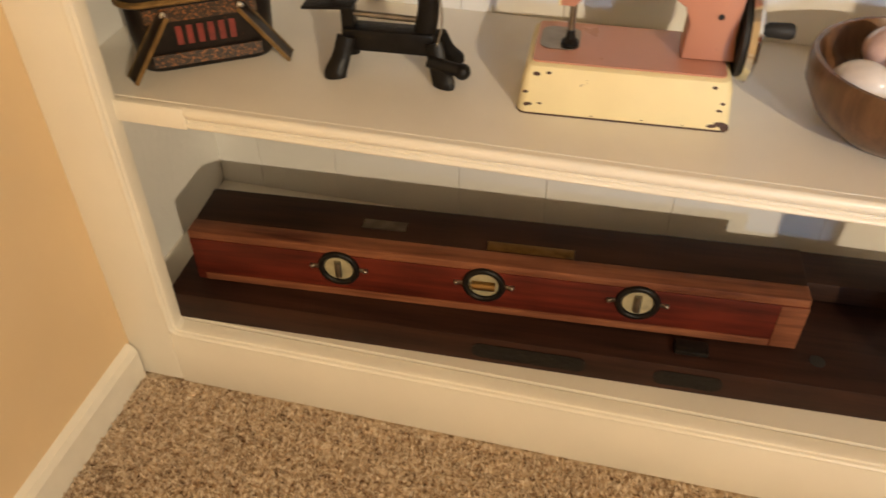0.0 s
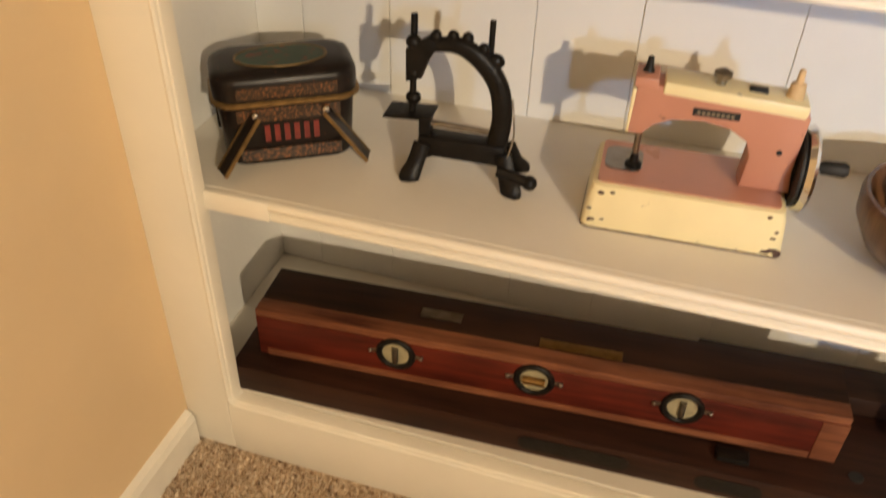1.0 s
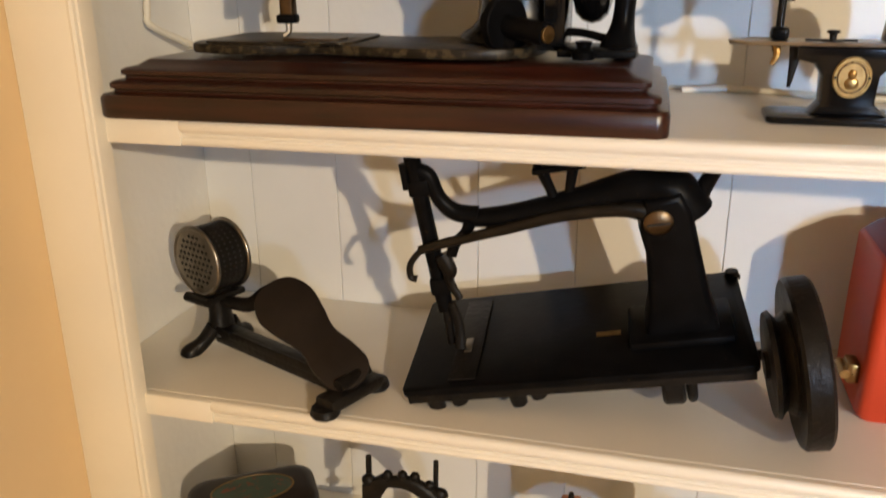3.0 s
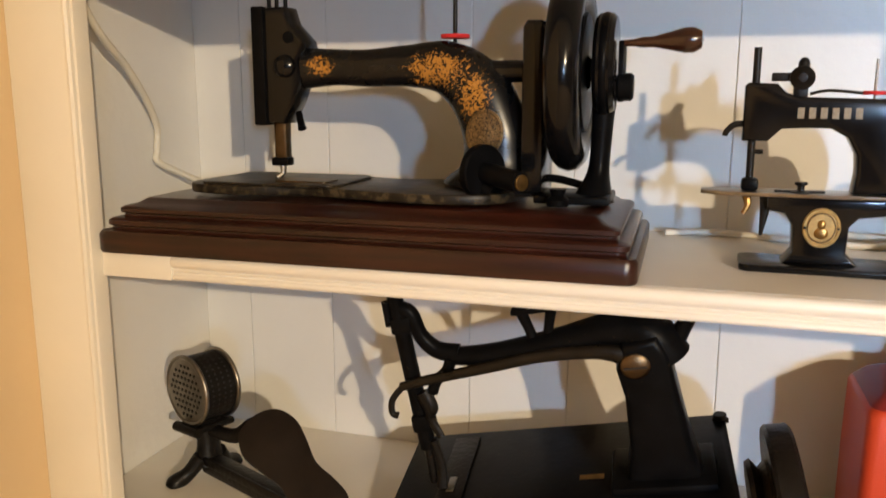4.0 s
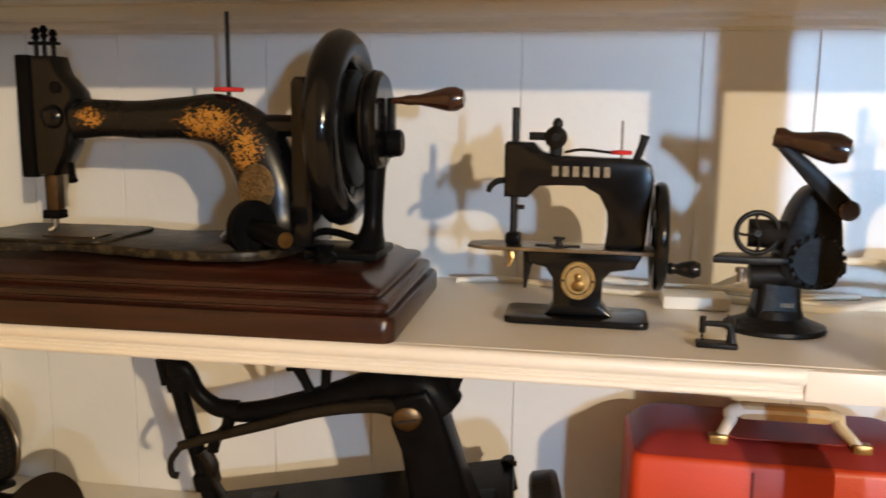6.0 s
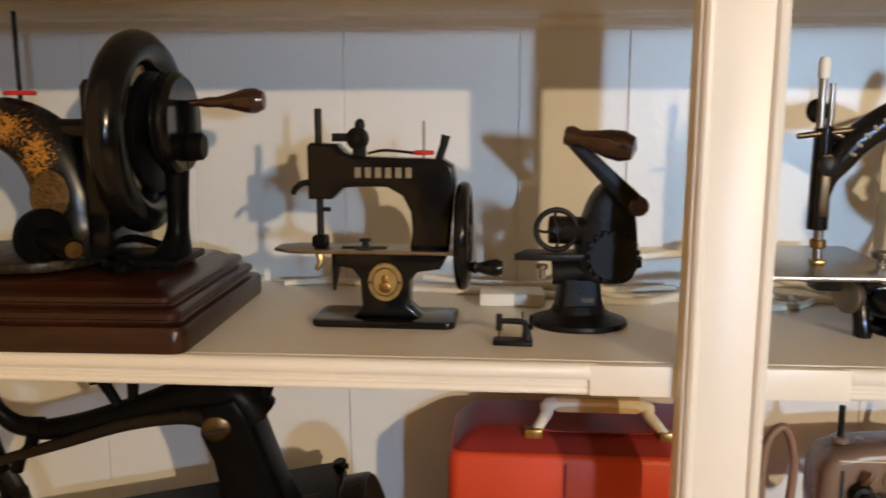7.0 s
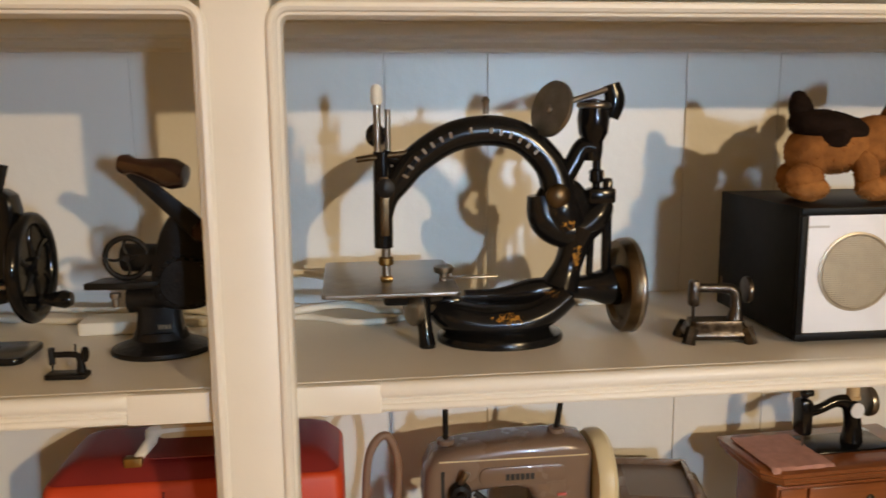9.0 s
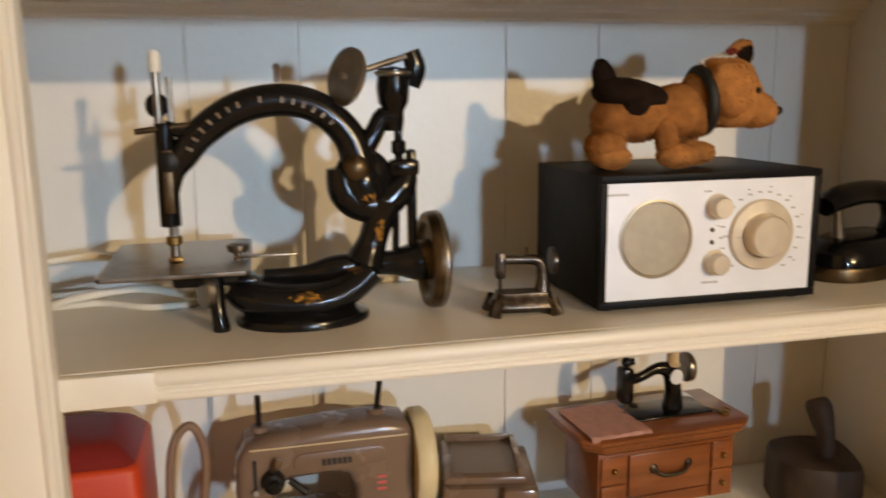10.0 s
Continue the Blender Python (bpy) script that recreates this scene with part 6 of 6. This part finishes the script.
def pink_machine():
    t = thing("pink_toy_sewing_machine", "chipped salmon pink and cream tin toy sewing machine with chrome wheel", "sewing machine", 0.055, 0.797, S1, 3)
    part("base", tiers(lambda i: rounded_rect(-0.106 + i, 0.106 - i, -0.057 + i * 0.8, 0.052 - i * 0.6, 0.010, 4), [(0.001, 0), (0.0, 0.002), (0.004, 0.040), (0.007, 0.051), (0.011, 0.053)]), M_PCREAM, t, "chipped cream tin base")
    for x, z, r in ((-0.094, 0.010, 0.0040), (-0.098, 0.024, 0.0022), (-0.088, 0.044, 0.0030), (-0.076, 0.046, 0.0022), (-0.083, 0.012, 0.0026), (0.096, 0.006, 0.0065), (0.088, 0.004, 0.0050), (0.092, 0.022, 0.0028), (0.094, 0.030, 0.0022), (0.060, 0.003, 0.0016), (0.020, 0.004, 0.0016), (-0.030, 0.003, 0.0018), (0.084, 0.046, 0.0022)):
        part("paint_chip", lathe([(r, 0), (r * 0.8, 0.0003), (0, 0.0004)], (x, -0.0568 + 0.08 * z, z), "-y", 9, (1.2 + 20 * r, 0.8)), M_CHIP, t)
    part("worn_edge", tiers(lambda i: rounded_rect(-0.1064 + i, 0.1064 - i, -0.0574 + i, 0.0524 - i, 0.010, 4), [(0, 0), (0, 0.0016), (0.0008, 0.0022)]), M_CHIP, t)
    part("base_top", prism(rounded_rect(-0.094, 0.094, -0.046, 0.044, 0.006), 0.0532, 0.0550, plane="xy"), M_PINK, t, "worn pink deck")
    part("needle_plate", prism(rounded_rect(-0.090, -0.050, -0.020, 0.030, 0.012), 0.0552, 0.0562, plane="xy"), M_STEEL, t)
    body = part("body", prism([(-0.073, 0.100), (-0.071, 0.150), (-0.066, 0.158), (0.092, 0.150), (0.100, 0.142), (0.098, 0.080), (0.102, 0.0555), (0.050, 0.0555), (0.052, 0.092), (0.046, 0.108), (0.028, 0.119), (0.000, 0.124), (-0.030, 0.121), (-0.048, 0.112), (-0.058, 0.100)], -0.018, 0.018, 0.003), M_PINK, t, "salmon pink arm and pillar")
    part("top_cap", turned(box(-0.075, 0.066, -0.0205, 0.0205, -0.007, 0.007, 0.003), Matrix.Translation((0.030, 0, 0.152)) @ Matrix.Rotation(radians(3), 4, "Y")), M_PCREAM, t, "cream cap along the arm")
    part("head_cap", box(-0.074, -0.050, -0.019, 0.019, 0.152, 0.164, 0.003), M_PINK, t)
    part("side_stripe", box(-0.0745, -0.0705, -0.017, 0.017, 0.100, 0.150, 0.001), M_PCREAM, t)
    plate = part("name_plate", box(-0.012, 0.034, -0.0195, -0.0175, 0.131, 0.139), M_DARK, body, "black name plate", 0)
    word_bars(plate, -0.008, 0.030, -0.0196, 0.1335, 0.1365, 8, M_LETTER, "small pale lettering shown as plain bars")
    part("screw_hole", lathe([(0.003, 0), (0.003, 0.0006), (0, 0.0008)], (0.080, -0.0182, 0.102), "-y", 12), M_DARK, body)
    part("needle_bar", rod((-0.060, -0.004, 0.066), (-0.060, -0.004, 0.102), 0.0036), M_STEEL, t)
    part("presser_foot", lathe([(0.009, 0), (0.009, 0.003), (0.005, 0.006), (0.004, 0.014)], (-0.060, -0.006, 0.0562), seg=16), M_IRON, t)
    part("tension_stud", lathe([(0.005, 0), (0.005, 0.008), (0.009, 0.010), (0.009, 0.015), (0.004, 0.018), (0, 0.019)], (0.010, 0, 0.158), seg=18), M_STEEL, t)
    part("head_stud", lathe([(0.007, 0), (0.004, 0.006), (0.003, 0.016), (0, 0.017)], (-0.062, 0, 0.163), seg=12), M_IRON, t)
    p = part("spool_pin", lathe([(0.0075, 0), (0.0085, 0.004), (0.0075, 0.018), (0.004, 0.020), (0.003, 0.033), (0, 0.034)], (0.082, 0, 0.152), seg=16), M_SAND, t)
    part("cap_slot", turned(box(0.038, 0.056, -0.006, 0.006, 0.157, 0.1605, 0.001), Matrix.Identity(4)), M_DARK, t)
    w = part("handwheel", lathe([(0.012, -0.005), (0.034, -0.005), (0.044, -0.002), (0.047, 0.004), (0.043, 0.008), (0.030, 0.004), (0, 0.006)], (0.109, 0, 0.078), "x", 40), M_CHROME, t, "chrome handwheel")
    # near-black disc added to darken the wheel's inner side and hide reflections
    part("wheel_shade_disc", disc((0.1035, 0, 0.078), 0.041, 0.004, "x"), M_DARK, w)
    part("wheel_hub", rod((0.096, 0, 0.078), (0.109, 0, 0.078), 0.014), M_DARK, w)
    part("crank_knob", lathe([(0.004, 0), (0.004, 0.006), (0.007, 0.010), (0.008, 0.030), (0.006, 0.034), (0, 0.034)], (0.114, -0.020, 0.094), "x", 18), M_DARK, w, "black crank knob")


def egg_bowl():
    t = thing("wooden_bowl", "dark turned wooden bowl holding polished stone eggs", "bowl", 0.322, 0.785, S1)
    part("bowl", lathe([(0, 0.0), (0.050, 0.0), (0.056, 0.002), (0.082, 0.022), (0.096, 0.048), (0.098, 0.070), (0.095, 0.078), (0.091, 0.078), (0.088, 0.070), (0.084, 0.050), (0.070, 0.028), (0.045, 0.014), (0, 0.012)], seg=56), M_BOWL, t)
    return t


def egg(x, y, z, mat, label, rx, rz):
    bm = lathe([(0.024 * math.sin(a) * (1 + 0.12 * math.cos(a)), -0.032 * math.cos(a)) for a in [math.pi * k / 16 for k in range(17)]], seg=28)
    ob = part("stone_egg", bm, mat, smooth=60)
    ob.matrix_world = pose(x, y, z, rx, 0, rz)
    return tagged(ob, label, "egg", "eggs in the bowl")


def spirit_level():
    t = thing("spirit_level", "long worn red wooden spirit level with three round brass-rimmed vials", "spirit level", -0.447, 0.696, 0.1535, 4.2)
    L, D, H = 0.750, 0.092, 0.080
    part("body", box(0, L, 0, D, 0, H - 0.0125, 0.0015), M_LEVEL, t)
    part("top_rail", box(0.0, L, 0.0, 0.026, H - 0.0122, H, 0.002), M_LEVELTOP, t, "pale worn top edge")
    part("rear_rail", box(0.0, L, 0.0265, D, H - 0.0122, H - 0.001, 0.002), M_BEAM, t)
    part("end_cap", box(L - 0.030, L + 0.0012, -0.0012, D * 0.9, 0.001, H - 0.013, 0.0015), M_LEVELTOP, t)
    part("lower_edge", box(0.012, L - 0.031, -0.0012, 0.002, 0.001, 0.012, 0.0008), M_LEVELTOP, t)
    part("top_inlay", box(0.215, 0.270, 0.044, 0.060, H - 0.001, H + 0.0008), M_STEEL, t, smooth=0)
    part("top_vial", box(0.375, 0.480, 0.027, 0.042, H - 0.001, H + 0.0012, 0.0005), M_BRASS, t)
    for k, x in enumerate((0.194, 0.376, 0.560)):
        v = part("vial_frame", ring((x, -0.001, 0.047), 0.0225, 0.0042, "-y", 36, 10), M_IRON, t, "dark metal ring with side screws")
        part("vial_plate", lathe([(0.021, 0), (0.021, 0.0012), (0, 0.0016)], (x, 0.0005, 0.047), "-y", 32), M_GLASS, v, "cloudy glass over a pale card")
        part("vial", rod((x - 0.014, -0.003, 0.047), (x + 0.014, -0.003, 0.047), 0.006) if k == 1 else rod((x, -0.003, 0.035), (x, -0.003, 0.059), 0.004), M_BRASS if k == 1 else M_STEEL, v)
        for s in (-1, 1):
            part("screw_tab", merged(box(x + s * 0.031 - 0.006, x + s * 0.031 + 0.006, -0.002, 0.001, 0.044, 0.050, 0.001), ball((x + s * 0.034, -0.002, 0.047), 0.0032, 10)), M_STEEL, v)


def old_planks():
    t = thing("wooden_plank", "dark old wooden plank with inset metal plates", "plank", -0.476, 0.662, S0, 2.6)
    part("board", box(0, 0.96, 0, 0.190, 0, 0.044, 0.003), M_PLANK, t)
    for x0, x1, y0, y1 in ((0.40, 0.54, -0.001, 0.003), (0.62, 0.70, -0.001, 0.003)):
        part("edge_plate", turned(prism(rounded_rect(x0, x1, 0.010, 0.034, 0.011), y0, y1), Matrix.Identity(4)), M_IRON, t)
    part("knot_hole", disc((0.806, 0.040, 0.0442), 0.009, 0.0012, "z"), M_DARK, t)
    part("catch", box(0.640, 0.680, 0.018, 0.040, 0.0442, 0.052, 0.003), M_IRON, t)
    u = thing("wooden_beam", "blackened old wooden beam lying behind the level", "beam", -0.470, 0.800, 0.1535, 3.0)
    part("board", box(0.60, 0.96, 0, 0.062, 0, 0.030, 0.003), M_BEAM, u)


tin_basket()
iron_toy()
pink_machine()
egg_bowl()
egg(0.268, 0.755, S1 + 0.062, M_WHITEEGG, "white marble egg resting in the wooden bowl", 60, 40)
egg(0.300, 0.815, S1 + 0.072, M_PINKEGG, "pale pink marble egg resting in the wooden bowl", 75, -50)
egg(0.332, 0.770, S1 + 0.075, M_REDEGG, "glossy red jasper egg resting in the wooden bowl", 80, 80)
egg(0.315, 0.733, S1 + 0.050, M_BROWNEGG, "dark brown agate egg resting in the wooden bowl", 80, 70)
egg(0.372, 0.805, S1 + 0.062, M_WHITEEGG, "white marble egg resting in the wooden bowl", 80, 10)
old_planks()
spirit_level()

# carpet pile near the bookcase
rnd = random.Random(11)
verts, faces = [], []
for k in range(42000):
    x, y = rnd.uniform(-0.535, 0.55), rnd.uniform(0.22, 0.638)
    a, r, h = rnd.uniform(0, 6.28), rnd.uniform(0.0016, 0.0028), rnd.uniform(0.003, 0.0085)
    lx, ly = rnd.uniform(-0.004, 0.004), rnd.uniform(-0.004, 0.004)
    i = len(verts)
    for j in range(3):
        verts.append((x + r * math.cos(a + 2.1 * j), y + r * math.sin(a + 2.1 * j), -0.004))
    verts.append((x + lx, y + ly, h - 0.004))
    faces += [(i, i + 1, i + 3), (i + 1, i + 2, i + 3), (i + 2, i, i + 3)]
me = bpy.data.meshes.new("carpet_pile")
me.from_pydata(verts, [], faces)
me.materials.append(M_CARPET)
tagged(new("carpet_pile", me), "beige and brown flecked carpet tufts", "carpet", kind="stuff")
